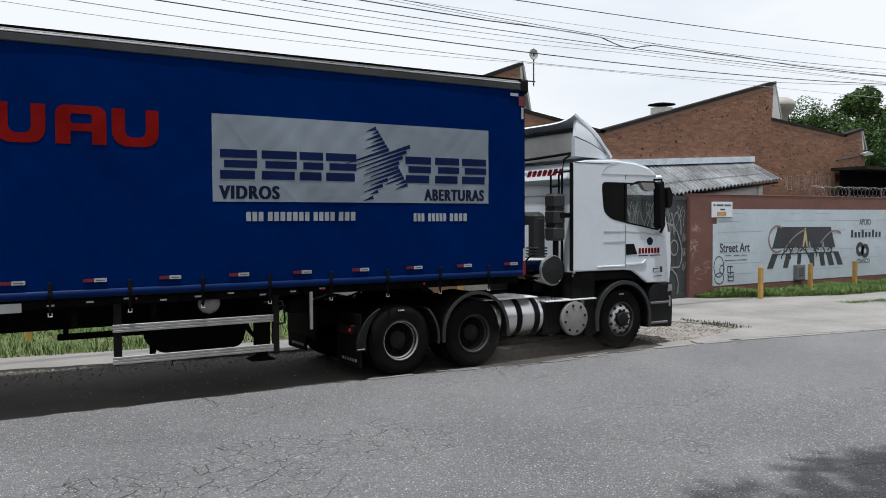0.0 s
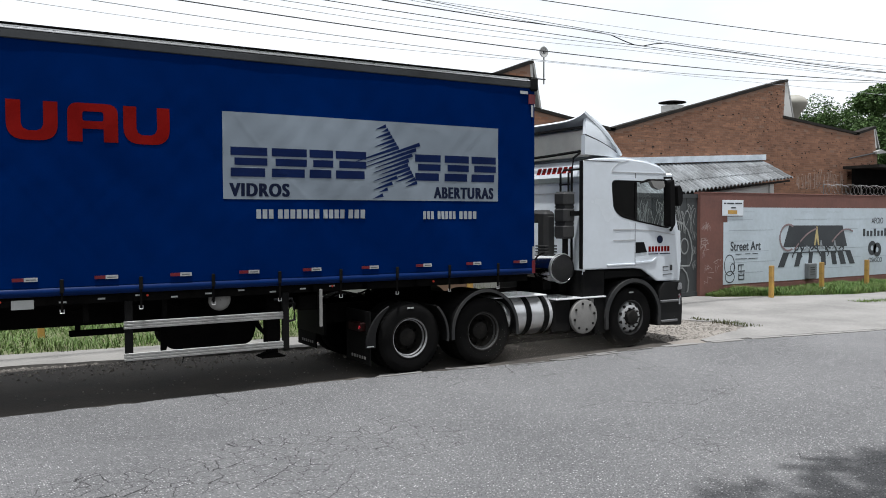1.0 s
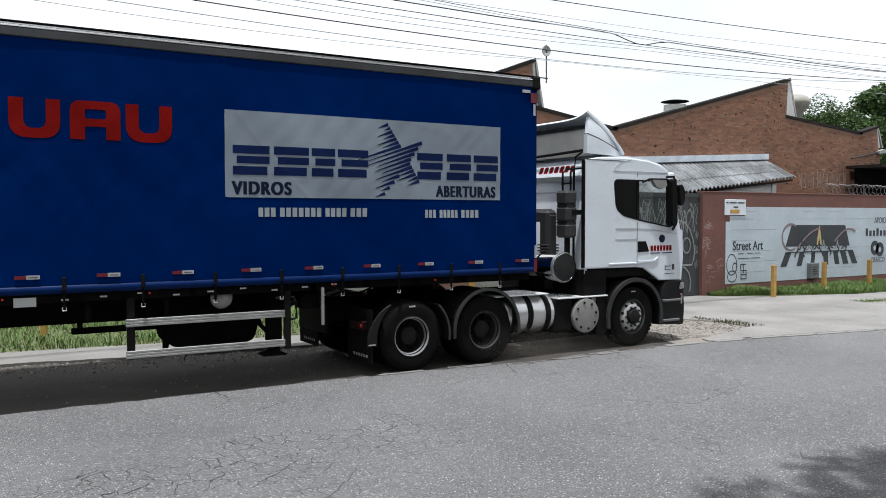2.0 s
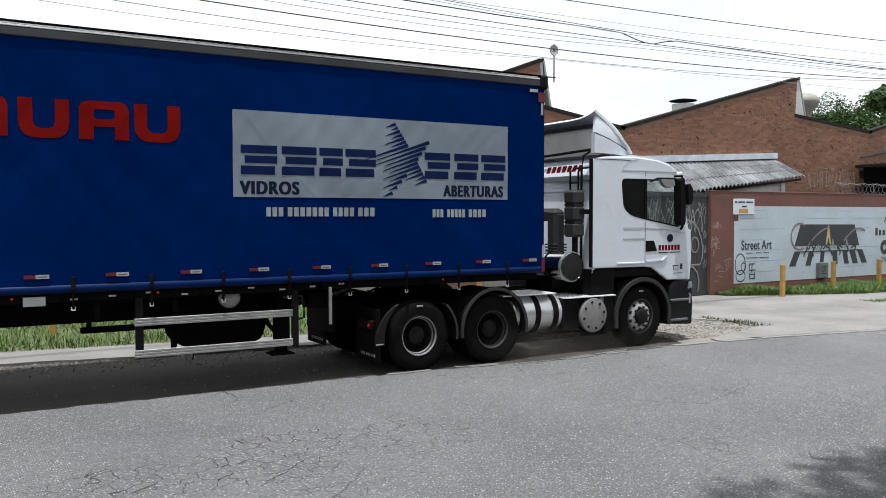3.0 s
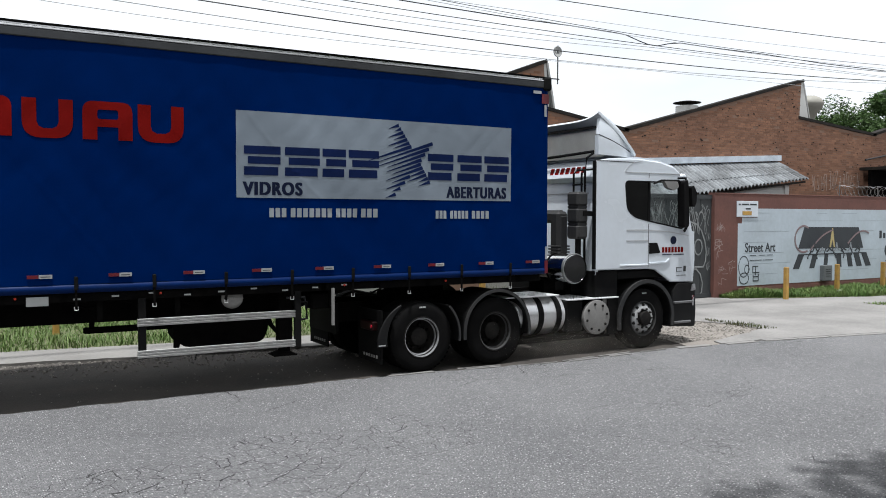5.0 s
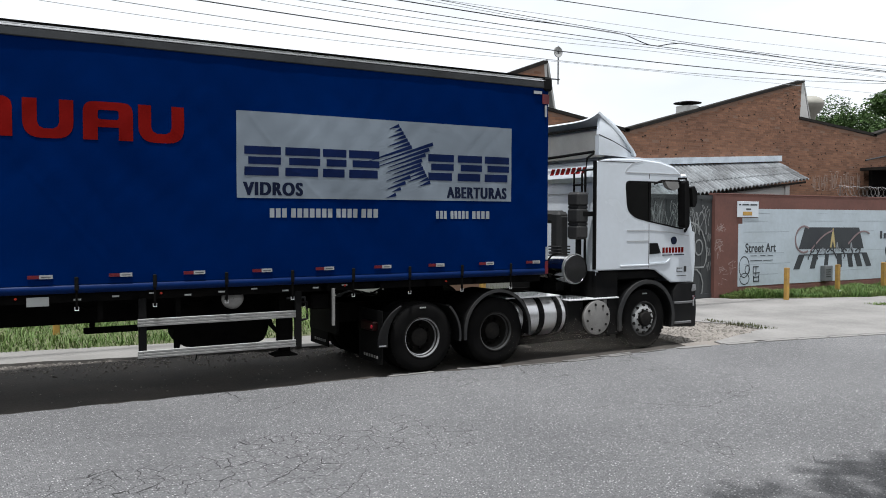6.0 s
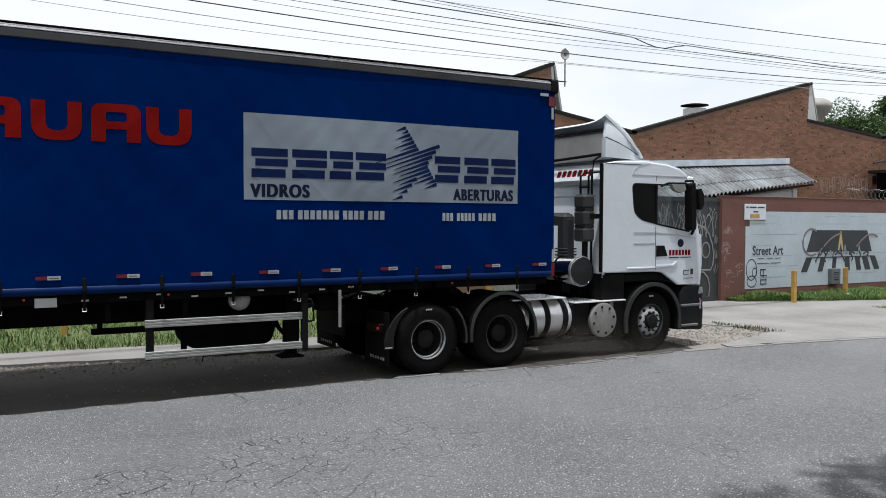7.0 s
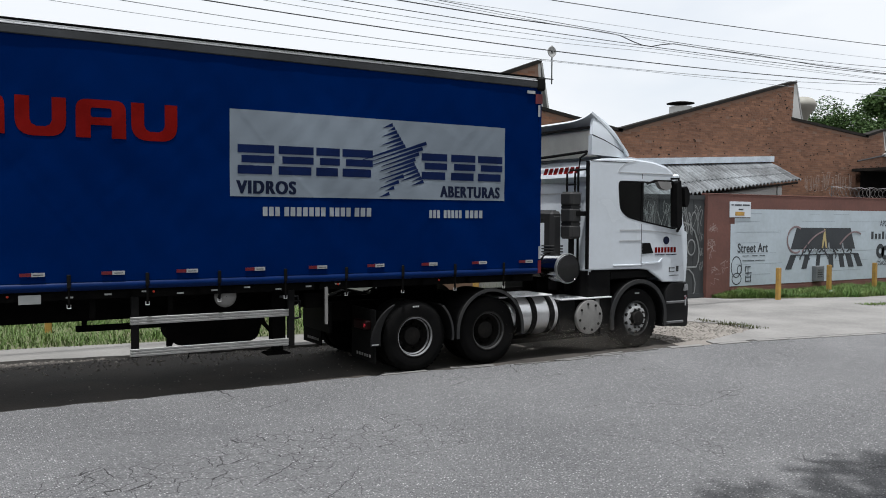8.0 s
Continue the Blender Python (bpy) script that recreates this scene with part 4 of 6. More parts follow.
def wheel(parent, x, y, front=False, dual=False, name="wheel", dark=False, label="", side=-1):
    """A wheel on its axle; y is the middle of the outer tyre. side -1 faces the street."""
    r, w = 0.52, 0.29
    bm = lathe(tyre_profile(r - 0.008, w), (0, 0, 0), "y", 48)
    tread(bm, r - 0.008, w)
    if dual:
        lathe(tyre_profile(r - 0.008, w), (0, -side * 0.34, 0), "y", 40, bm)
    t = part(name, bm, RUBBER, parent, label or "worn black truck tyre", smooth=True)
    t.location = (x, y, r)
    s = side
    if front:
        part("rim", lathe([(0.305, s * 0.125), (0.30, s * 0.140), (0.285, s * 0.138), (0.275, s * 0.09), (0.262, s * 0.06), (0.262, 0), (0.30, 0)], (0, 0, 0), "y", 48), RIM_DARK, t, smooth=True)
        part("disc", lathe([(0.262, s * 0.07), (0.256, s * 0.095), (0.24, s * 0.115), (0.215, s * 0.132), (0.17, s * 0.145), (0.15, s * 0.145), (0.15, s * 0.01), (0.26, s * 0.01)], (0, 0, 0), "y", 48), FRONT_RIM, t, "pale wheel disc", smooth=True)
        bm = bmesh.new()
        for k in range(10):
            a = 2 * math.pi * (k + 0.5) / 10
            cyl((0.225 * math.cos(a), s * 0.108, 0.225 * math.sin(a)), "y", 0.029, 0.05, 12, bm)
        tagged(part("vent_hole", bm, HUBDARK, t), kind="stuff")
        bm = cyl((0, s * 0.155, 0), "y", 0.125, 0.09, 24, None, 0.015)
        part("hub", bm, HUBDARK, t, smooth=True)
        bm = bmesh.new()
        for k in range(10):
            a = 2 * math.pi * k / 10
            cyl((0.165 * math.cos(a), s * 0.155, 0.165 * math.sin(a)), "y", 0.016, 0.04, 6, bm)
        tagged(part("wheel_nut", bm, HUBDARK, t), kind="stuff")
    else:
        m = RIM_DARK if dark else RIM
        part("rim", lathe([(0.305, s * 0.125), (0.298, s * 0.142), (0.285, s * 0.140), (0.276, s * 0.115), (0.262, s * 0.10), (0.258, s * 0.05), (0.25, s * -0.05), (0.235, s * -0.08), (0.30, s * -0.08)], (0, 0, 0), "y", 48), HUBDARK, t, smooth=True)
        for r1, y1 in ((0.277, 0.128), (0.256, 0.075)):
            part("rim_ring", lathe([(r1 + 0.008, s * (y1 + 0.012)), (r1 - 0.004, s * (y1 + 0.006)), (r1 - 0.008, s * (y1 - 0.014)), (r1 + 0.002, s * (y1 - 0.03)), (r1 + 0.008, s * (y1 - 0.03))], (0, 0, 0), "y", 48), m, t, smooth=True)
        bm = lathe([(0.25, s * -0.07), (0.20, s * -0.075), (0.16, s * -0.07), (0.135, s * -0.04), (0.13, s * 0.05), (0.10, s * 0.065), (0.005, s * 0.068)], (0, 0, 0), "y", 32)
        for k in range(10):
            a = 2 * math.pi * k / 10
            cyl((0.168 * math.cos(a), s * -0.055, 0.168 * math.sin(a)), "y", 0.017, 0.06, 6, bm)
        part("hub", bm, HUBDARK, t, smooth=True)
        bm = bmesh.new()
        for k in range(8):
            a = 2 * math.pi * (k + 0.5) / 8
            cyl((0.208 * math.cos(a), s * -0.068, 0.208 * math.sin(a)), "y", 0.022, 0.02, 10, bm)
        tagged(part("vent_hole", bm, FRAME, t), kind="stuff")
    bm = bmesh.new()
    for k in range(4):
        q = box(-0.05 + 0.027 * k, -0.03 + 0.027 * k, s * 0.1475 - 0.002, s * 0.1475 + 0.002, 0.425, 0.447, bm=bm)
    if not dark:
        part("tyre_print", bm, SPRAY, t)
    else:
        bm.free()
    return t


def billow(x, z):
    """How far the tarpaulin stands out at a place."""
    w = min(1.0, max(0.0, (z - 1.47) / 2.85))
    fold = noise.noise(Vector((x * 2.1 + z * 1.7, z * 0.35 - x * 0.3, 4)))
    pull = noise.noise(Vector((x * 2.6 - z * 1.2, z * 0.3 + x * 0.2, 11)))
    crease = math.exp(-(noise.noise(Vector((x * 1.5 + z * 1.3, z * 0.3 - x * 0.25, 21))) / 0.06) ** 2) * max(0.0, noise.noise(Vector((x * 0.6, z * 0.6, 33))) + 0.15)
    d = 0.034 * noise.noise(Vector((x * 0.7 + z * 0.3, z * 0.5, 0))) + 0.017 * fold + 0.012 * pull * abs(pull) + 0.011 * crease + 0.0045 * noise.noise(Vector((x * 5 - z * 4, z * 2, 9)))
    return d * math.sin(math.pi * w) ** 0.7


def drape(parent):
    """Lays the flat prints of the trailer onto the tarpaulin."""
    for ob in parent.children:
        if ob.name.split(".")[0] in ("print_panel", "lettering", "maker_mark", "star_stripe", "web_address", "phone_bar", "red_mark"):
            if len(ob.data.vertices) == 8:
                bm = bmesh.new()
                bm.from_mesh(ob.data)
                bmesh.ops.subdivide_edges(bm, edges=[e for e in bm.edges if e.calc_length() > 0.05], cuts=5, use_grid_fill=True)
                bm.to_mesh(ob.data)
                bm.free()
            for v in ob.data.vertices:
                v.co.x, v.co.z = 1.52 + (v.co.x - 1.5) * 0.993, v.co.z - 0.01
                v.co.y -= billow(v.co.x, v.co.z)


def build_trailer():
    T = thing("semi_trailer", "blue curtain-sided semi-trailer coupled to the tractor", "trailer")
    X0, X1, W = -12.3, 2.22, 2.6
    # curtain: a slightly billowing tarpaulin
    nx, nz = 480, 60
    z0, z1 = 1.47, 4.315
    verts, faces = [], []
    for i in range(nx + 1):
        x = X0 + 0.05 + (X1 - 0.09 - X0) * i / nx
        for j in range(nz + 1):
            w = j / nz
            z = z0 + (z1 - z0) * w
            verts.append((x, 0.004 - billow(x, z), z))
    for i in range(nx):
        for j in range(nz):
            a = i * (nz + 1) + j
            faces.append((a, a + nz + 1, a + nz + 2, a + 1))
    me = bpy.data.meshes.new("c")
    me.from_pydata(verts, [], faces)
    bm = bmesh.new()
    bm.from_mesh(me)
    ext = bmesh.ops.extrude_face_region(bm, geom=bm.faces[:])["geom"]
    bmesh.ops.translate(bm, vec=(0, 0.012, 0), verts=[g for g in ext if isinstance(g, bmesh.types.BMVert)])
    part("curtain", bm, BLUE, T, "blue tarpaulin side curtain, slightly rippled", smooth=True)
    part("curtain_far", box(X0 + 0.05, X1 - 0.03, W - 0.02, W, 1.40, 4.31), BLUE, T)
    part("front_wall", box(X1 - 0.06, X1, 0.0, W, 1.40, 4.36, 0.012), BLUE, T)
    part("rear_door", box(X0, X0 + 0.05, 0.02, W - 0.02, 1.40, 4.34), BLUE, T)
    part("roof", box(X0, X1, 0.03, W - 0.03, 4.35, 4.388), ALU_DULL, T)
    # hem under the curtain, rounded
    part("hem", lathe([(0.0, 0), (0.055, 0), (0.055, X1 - X0 - 0.06), (0.0, X1 - X0 - 0.06)], (X0, 0.04, 1.42), "x", 16), BLUE_BAND, T, "bright blue lower hem", smooth=True)
    part("hem_skirt", box(X0, X1 - 0.02, 0.005, 0.03, 1.37, 1.47, 0.008), BLUE_BAND, T)
    part("roof_rail", box(X0, X1 + 0.03, -0.016, 0.09, 4.262, 4.362, 0.010), ALU_DULL, T, "dark grooved roof rail")
    for z in (4.377, 4.404):
        part("rail_strip", box(X0, X1 - 0.02, -0.020 + (z - 4.375), 0.06, z - 0.011, z + 0.011, 0.004), ALU, T, "bright aluminium strip")
    part("rail_shadow_gap", box(X0, X1 + 0.03, -0.02, 0.06, 4.417, 4.434), FRAME, T)
    part("rail_end", box(X1 - 0.10, X1 + 0.045, -0.05, 0.12, 4.22, 4.435, 0.03), BLACK, T)
    # straps and reflectors
    for k in range(16):
        x = 1.51 - 0.869 * k
        part("strap", box(x - 0.022, x + 0.022, -0.028, -0.010, 1.40, 1.56, 0.006), BLACK, T)
        part("buckle", box(x - 0.012, x + 0.012, -0.02, 0.0, 1.20, 1.42), FRAME, T)
        part("hook", tube([(x - 0.02, -0.01, 1.21), (x - 0.02, -0.01, 1.17), (x + 0.02, -0.01, 1.17), (x + 0.02, -0.01, 1.21)], 0.007, 5), ALU, T)
    for k in range(16):
        x = 1.99 - 0.860 * k
        part("reflector_white", box(x - 0.07, x + 0.07, -0.014, -0.004, 1.545, 1.59), REFLW, T)
        part("reflector_red", box(x - 0.19, x - 0.072, -0.014, -0.004, 1.548, 1.587), REFLR, T)
        bars("reflector_print", [(x - 0.05, x + 0.05, 1.562, 1.570)], -0.0145, SEAM, T, 0.001)
    part("reflector_red", box(X1 - 0.125, X1 + 0.004, -0.006, 0.0, 4.02, 4.17), REFLR, T)
    part("reflector_white", box(X1 - 0.075, X1 - 0.035, -0.006, 0.0, 3.82, 4.0), REFLW, T)
    part("reflector_white", box(X1 - 0.29, X1 - 0.14, -0.012, -0.004, 4.165, 4.21), REFLW, T)
    part("reflector_white", box(X1 - 0.045, X1 - 0.004, -0.006, 0.0, 1.60, 1.80), REFLW, T)
    part("reflector_red", box(X1 - 0.055, X1 + 0.004, -0.006, 0.0, 1.38, 1.58), REFLR, T)
    # printed panel: words in plain sight, marks as plain shapes
    y = 0.0
    bm = bmesh.new()
    bmesh.ops.create_grid(bm, x_segments=160, y_segments=44, size=0.5, matrix=Matrix.Translation((-0.6175, y, 3.063)) @ FACING @ Matrix.Diagonal((4.245, 1.106, 1, 1)))
    ext = bmesh.ops.extrude_face_region(bm, geom=bm.faces[:])["geom"]
    bmesh.ops.translate(bm, vec=(0, -0.002, 0), verts=[g for g in ext if isinstance(g, bmesh.types.BMVert)])
    part("print_panel", bm, PANEL_PRINT, T, "pale grey printed sign panel", smooth=True)
    y = -0.003
    words("VIDROS", 0.172, 0.80, on_side(-2.66, 2.545, y), NAVY_PRINT, T, bold=0.09, depth=0.0015)
    words("ABERTURAS", 0.168, 1.06, on_side(0.36, 2.545, y), NAVY_PRINT, T, bold=0.09, depth=0.0015)
    for a, b in ((-2.64, -2.16), (-2.1, -1.62), (-1.58, -1.24), (-1.2, -0.74), (0.05, 0.48), (0.55, 0.97), (1.02, 1.46)):
        for q, (c, e) in enumerate(((3.07, 3.175), (2.945, 3.04), (2.80, 2.91))):
            bars("maker_mark", [(a + 0.05 * (q == 1), b - 0.03 * (q == 2), c, e)], y, BLUE_PRINT, T, t=0.003, label="dark blue bar")
    # five-pointed star cut into slanting stripes
    cx, cz, R = -0.30, 3.06, 0.52
    star = [(cx + (R if k % 2 == 0 else R * 0.42) * math.sin(k * math.pi / 5 - 0.25), cz + (R if k % 2 == 0 else R * 0.42) * math.cos(k * math.pi / 5 - 0.25)) for k in range(10)]
    d, n = Vector((math.cos(0.32), math.sin(0.32))), Vector((-math.sin(0.32), math.cos(0.32)))
    for k in range(-9, 10):
        h = k * 0.056
        cuts = []
        for i in range(10):
            p, q = Vector(star[i]) - Vector((cx, cz)), Vector(star[(i + 1) % 10]) - Vector((cx, cz))
            a, b = p.dot(n) - h, q.dot(n) - h
            if a * b < 0:
                cuts.append((p + (q - p) * (a / (a - b))).dot(d))
        cuts.sort()
        for a, b in zip(cuts[::2], cuts[1::2]):
            a -= 0.16 if k % 2 else 0.06
            th = 0.026
            pts = [Vector((cx, cz)) + d * u + n * (h + s) for u, s in ((a, 0.0), (b, -th), (b, th), (a + 0.05, 0.006))]
            part("star_stripe", sheet([tuple(p) for p in pts], y - 0.003, y), BLUE_PRINT, T)
    y = 0.0
    for a, b in ((-2.31, -2.06), (-2.02, -1.42), (-1.38, -1.05), (-1.01, -0.74)):
        n = max(2, round((b - a) / 0.085))
        for q in range(n):
            bars("web_address", [(a + q * (b - a) / n, a + (q + 0.74) * (b - a) / n, 2.26, 2.38)], y, WHITE_PRINT, T, t=0.0025)
    for a, b in ((0.17, 0.37), (0.42, 0.76), (0.81, 1.13)):
        n = max(2, round((b - a) / 0.075))
        for q in range(n):
            bars("phone_bar", [(a + q * (b - a) / n, a + (q + 0.72) * (b - a) / n, 2.245, 2.36)], y, WHITE_PRINT, T, t=0.0025)
    # large red marks: rounded brackets, open above or below
    for a, b, up in ((-3.93, -3.39, True), (-4.54, -3.99, False), (-5.17, -4.64, True), (-5.8, -5.27, False)):
        if up:
            outline = [(a, 3.60)] + rounded([(a, 3.59), (a, 3.155), (b, 3.155), (b, 3.59)], 0.2, 6)[7:21] + [(b, 3.60), (b - 0.15, 3.60)] + \
                [(b - 0.15, 3.34), (b - 0.17, 3.29), (b - 0.22, 3.265), (a + 0.22, 3.265), (a + 0.17, 3.29), (a + 0.15, 3.34), (a + 0.15, 3.60)]
            bm = sheet(outline, y - 0.0025, y)
        else:
            outline = rounded([(a, 3.155), (a, 3.605), (b, 3.605), (b, 3.155)], 0.12, 5)[6:18]
            outline = [(a, 3.16)] + outline + [(b, 3.16), (b - 0.16, 3.16), (b - 0.16, 3.31), (a + 0.16, 3.31), (a + 0.16, 3.16)]
            bm = sheet(outline, y - 0.0025, y, [rounded([(a + 0.16, 3.40), (b - 0.16, 3.40), (b - 0.16, 3.51), (a + 0.16, 3.51)], 0.03)])
        part("red_mark", cut_up(bm, 0.07), RED_PRINT, T, "large red printed bracket shape")
    drape(T)
    # floor and chassis
    part("floor", box(X0, X1 - 0.06, 0.04, W - 0.04, 1.36, 1.42), FRAME, T)
    for y0 in (0.78, 1.68):
        part("chassis_beam", sheet([(X0 + 0.1, 1.36), (X1 - 0.1, 1.36), (X1 - 0.1, 1.24), (-0.9, 1.22), (-1.7, 0.92), (X0 + 0.1, 0.92)], y0, y0 + 0.14), FRAME, T)
    for k in range(18):
        x = X0 + 0.4 + 0.8 * k
        part("cross_member", box(x - 0.04, x + 0.04, 0.06, W - 0.06, 1.26, 1.358), FRAME, T)
    part("side_rail", box(X0, X1 - 0.1, 0.06, 0.12, 1.26, 1.358), FRAME, T)
    # side guard
    for z in (0.975, 0.588):
        for d in (-0.032, 0.0, 0.032):
            part("guard_rail", box(-3.90, -1.91, 0.02, 0.05, z + d - 0.0145, z + d + 0.0145, 0.004), GUARD, T, "aluminium side-guard plank")
    for x in (-1.87, -3.84):
        part("guard_post", box(x - 0.045, x + 0.045, 0.03, 0.085, 0.53, 1.27, 0.006), BLACK, T)
    part("guard_bracket", tube([(-1.86, 0.06, 1.12), (-1.74, 0.06, 1.12), (-1.74, 0.06, 0.9), (-1.86, 0.06, 0.88)], 0.02, 6), BLACK, T)
    # landing legs
    for y0 in (0.28, 2.2):
        part("landing_leg", box(-2.05, -1.86, y0, y0 + 0.16, 0.56, 1.26, 0.012), FRAME, T)
        part("inner_leg", box(-2.02, -1.89, y0 + 0.02, y0 + 0.14, 0.43, 0.6), FRAME, T)
        part("landing_foot", sheet([(-2.15, 0.40), (-2.02, 0.44), (-1.90, 0.44), (-1.80, 0.40), (-1.82, 0.385), (-2.13, 0.385)], y0 - 0.05, y0 + 0.2), FRAME, T, soft=0.006)
    part("leg_brace", tube([(-2.2, 0.74, 0.95), (-1.96, 0.40, 0.62)], 0.03, 8), FRAME, T)
    # air tank end, plate, spare wheel, boxes
    part("air_tank", cyl((-2.715, 0.64, 1.215), "y", 0.138, 1.0, 28, None, 0.02), FRAME, T, "black air tank under the floor", smooth=True)
    part("tank_end", lathe([(0.005, -0.035), (0.08, -0.03), (0.125, -0.012), (0.142, 0.01), (0.142, 0.03)], (-2.715, 0.135, 1.215), "y", 32), COVER, T, "dusty grey dished tank end", smooth=True)
    part("tank_strap", tube([(-2.83, 0.085, 1.36), (-2.80, 0.085, 1.27), (-2.82, 0.085, 1.2)], 0.018, 6), BLACK, T)
    part("data_plate", box(-5.09, -4.86, 0.035, 0.05, 1.23, 1.335), SPRAY, T)
    part("spare_tyre", lathe(tyre_profile(0.5, 0.28), (-2.75, 1.85, 0.80), "z", 36), RUBBER, T, smooth=True)
    part("tool_box", sheet(rounded([(-3.30, 1.3), (-3.30, 0.66), (-3.22, 0.545), (-3.05, 0.515), (-2.25, 0.515), (-2.12, 0.56), (-2.06, 0.72), (-2.06, 1.3)], 0.05), 0.72, 1.28), FRAME, T, "large black stowage tank", soft=0.02)
    part("tank_cradle", sheet([(-3.34, 0.95), (-3.34, 0.525), (-3.27, 0.525), (-3.25, 0.6), (-3.29, 0.95)], 0.70, 0.715), FRAME, T)
    part("tank_cradle", sheet([(-2.14, 0.95), (-2.02, 0.72), (-1.93, 0.60), (-1.93, 0.66), (-2.0, 0.78), (-2.06, 0.95)], 0.70, 0.715), FRAME, T)
    part("carrier_bar", box(-4.4, -3.3, 0.9, 1.0, 0.765, 0.84, 0.01), FRAME, T)
    for x in (-4.3, -3.5):
        part("carrier_hanger", box(x - 0.03, x + 0.03, 0.92, 0.98, 0.84, 1.3), FRAME, T)
    for x in (-5.2, -3.62, -1.2, 0.4):
        part("side_lamp", cyl((x, 0.045, 1.325), "y", 0.014, 0.02, 10), AMBER, T)
    for k in range(9):
        part("label_strip", box(-4.6 + 0.42 * k, -4.52 + 0.42 * k, 0.05, 0.058, 1.28 + 0.02 * (k % 3), 1.3 + 0.02 * (k % 3)), SPRAY, T)
    part("air_hose", tube([(X1, 0.9, 1.9), (2.5, 0.9, 1.5), (2.9, 1.0, 1.35), (3.3, 1.0, 1.6)], 0.02, 6), BLACK, T)
    rng = random.Random(71)
    for k in range(7):
        x = -4.7 + 0.62 * k
        part("air_line", tube([(x, 0.5, 1.24), (x + 0.3, 0.45, 1.12 + 0.05 * rng.random()), (x + 0.62, 0.5, 1.24)], 0.014, 6), FRAME, T)
    for x in (-4.3, -3.4, -1.35):
        part("bracket", box(x - 0.03, x + 0.03, 0.14, 0.2, 1.02, 1.26), FRAME, T)
    part("lift_crank", tube([(-2.0, 0.12, 1.18), (-1.75, 0.12, 1.18), (-1.72, 0.12, 1.02)], 0.016, 6), ALU_DULL, T)
    part("drain_line", tube([(-3.15, 0.3, 0.66), (-3.14, 0.3, 0.5), (-3.16, 0.3, 0.42)], 0.007, 5), FRAME, T)
    part("valve_box", box(-1.62, -1.3, 0.2, 0.45, 1.0, 1.22, 0.02), FRAME, T)
    # running gear behind
    for x in (-7.2, -8.45, -9.7):
        wheel(T, x, 0.2, side=-1, dual=True)
        wheel(T, x, W - 0.2, side=1, dual=True)
        part("axle", cyl((x, W / 2, 0.52), "y", 0.07, W - 0.6, 14), FRAME, T)
        part("hanger", box(x - 0.2, x + 0.2, 0.8, 1.8, 0.52, 0.94), FRAME, T)
    nest(T, {"buckle": "strap", "hook": "strap", "lettering": "print_panel", "maker_mark": "print_panel", "star_stripe": "print_panel", "red_mark": "curtain", "web_address": "curtain", "phone_bar": "curtain",
             "rail_strip": "roof_rail", "rail_shadow_gap": "roof_rail", "rail_end": "roof_rail", "landing_foot": "landing_leg", "inner_leg": "landing_leg", "tank_strap": "air_tank", "tank_end": "air_tank", "carrier_hanger": "carrier_bar", "guard_bracket": "guard_post"})
    # the trailer stands slightly askew behind the tractor
    T.matrix_basis = Matrix.Translation((1.5, 0, 0)) @ Matrix.Rotation(radians(-1.5), 4, "Z") @ Matrix.Translation((-1.5, 0, 0))
    return T


def arch(cx, cz, r, w, y0, y1, a0=0.0, a1=180.0, drop=None):
    """A curved mudguard of sheet."""
    outer, inner = arc(cx, cz, r + w, a0, a1, 20), arc(cx, cz, r, a0, a1, 20)
    if drop is not None:
        outer = [(outer[0][0], drop)] + outer + [(outer[-1][0], drop)]
        inner = [(inner[0][0], drop)] + inner + [(inner[-1][0], drop)]
    return sheet(outer + inner[::-1], y0, y1)


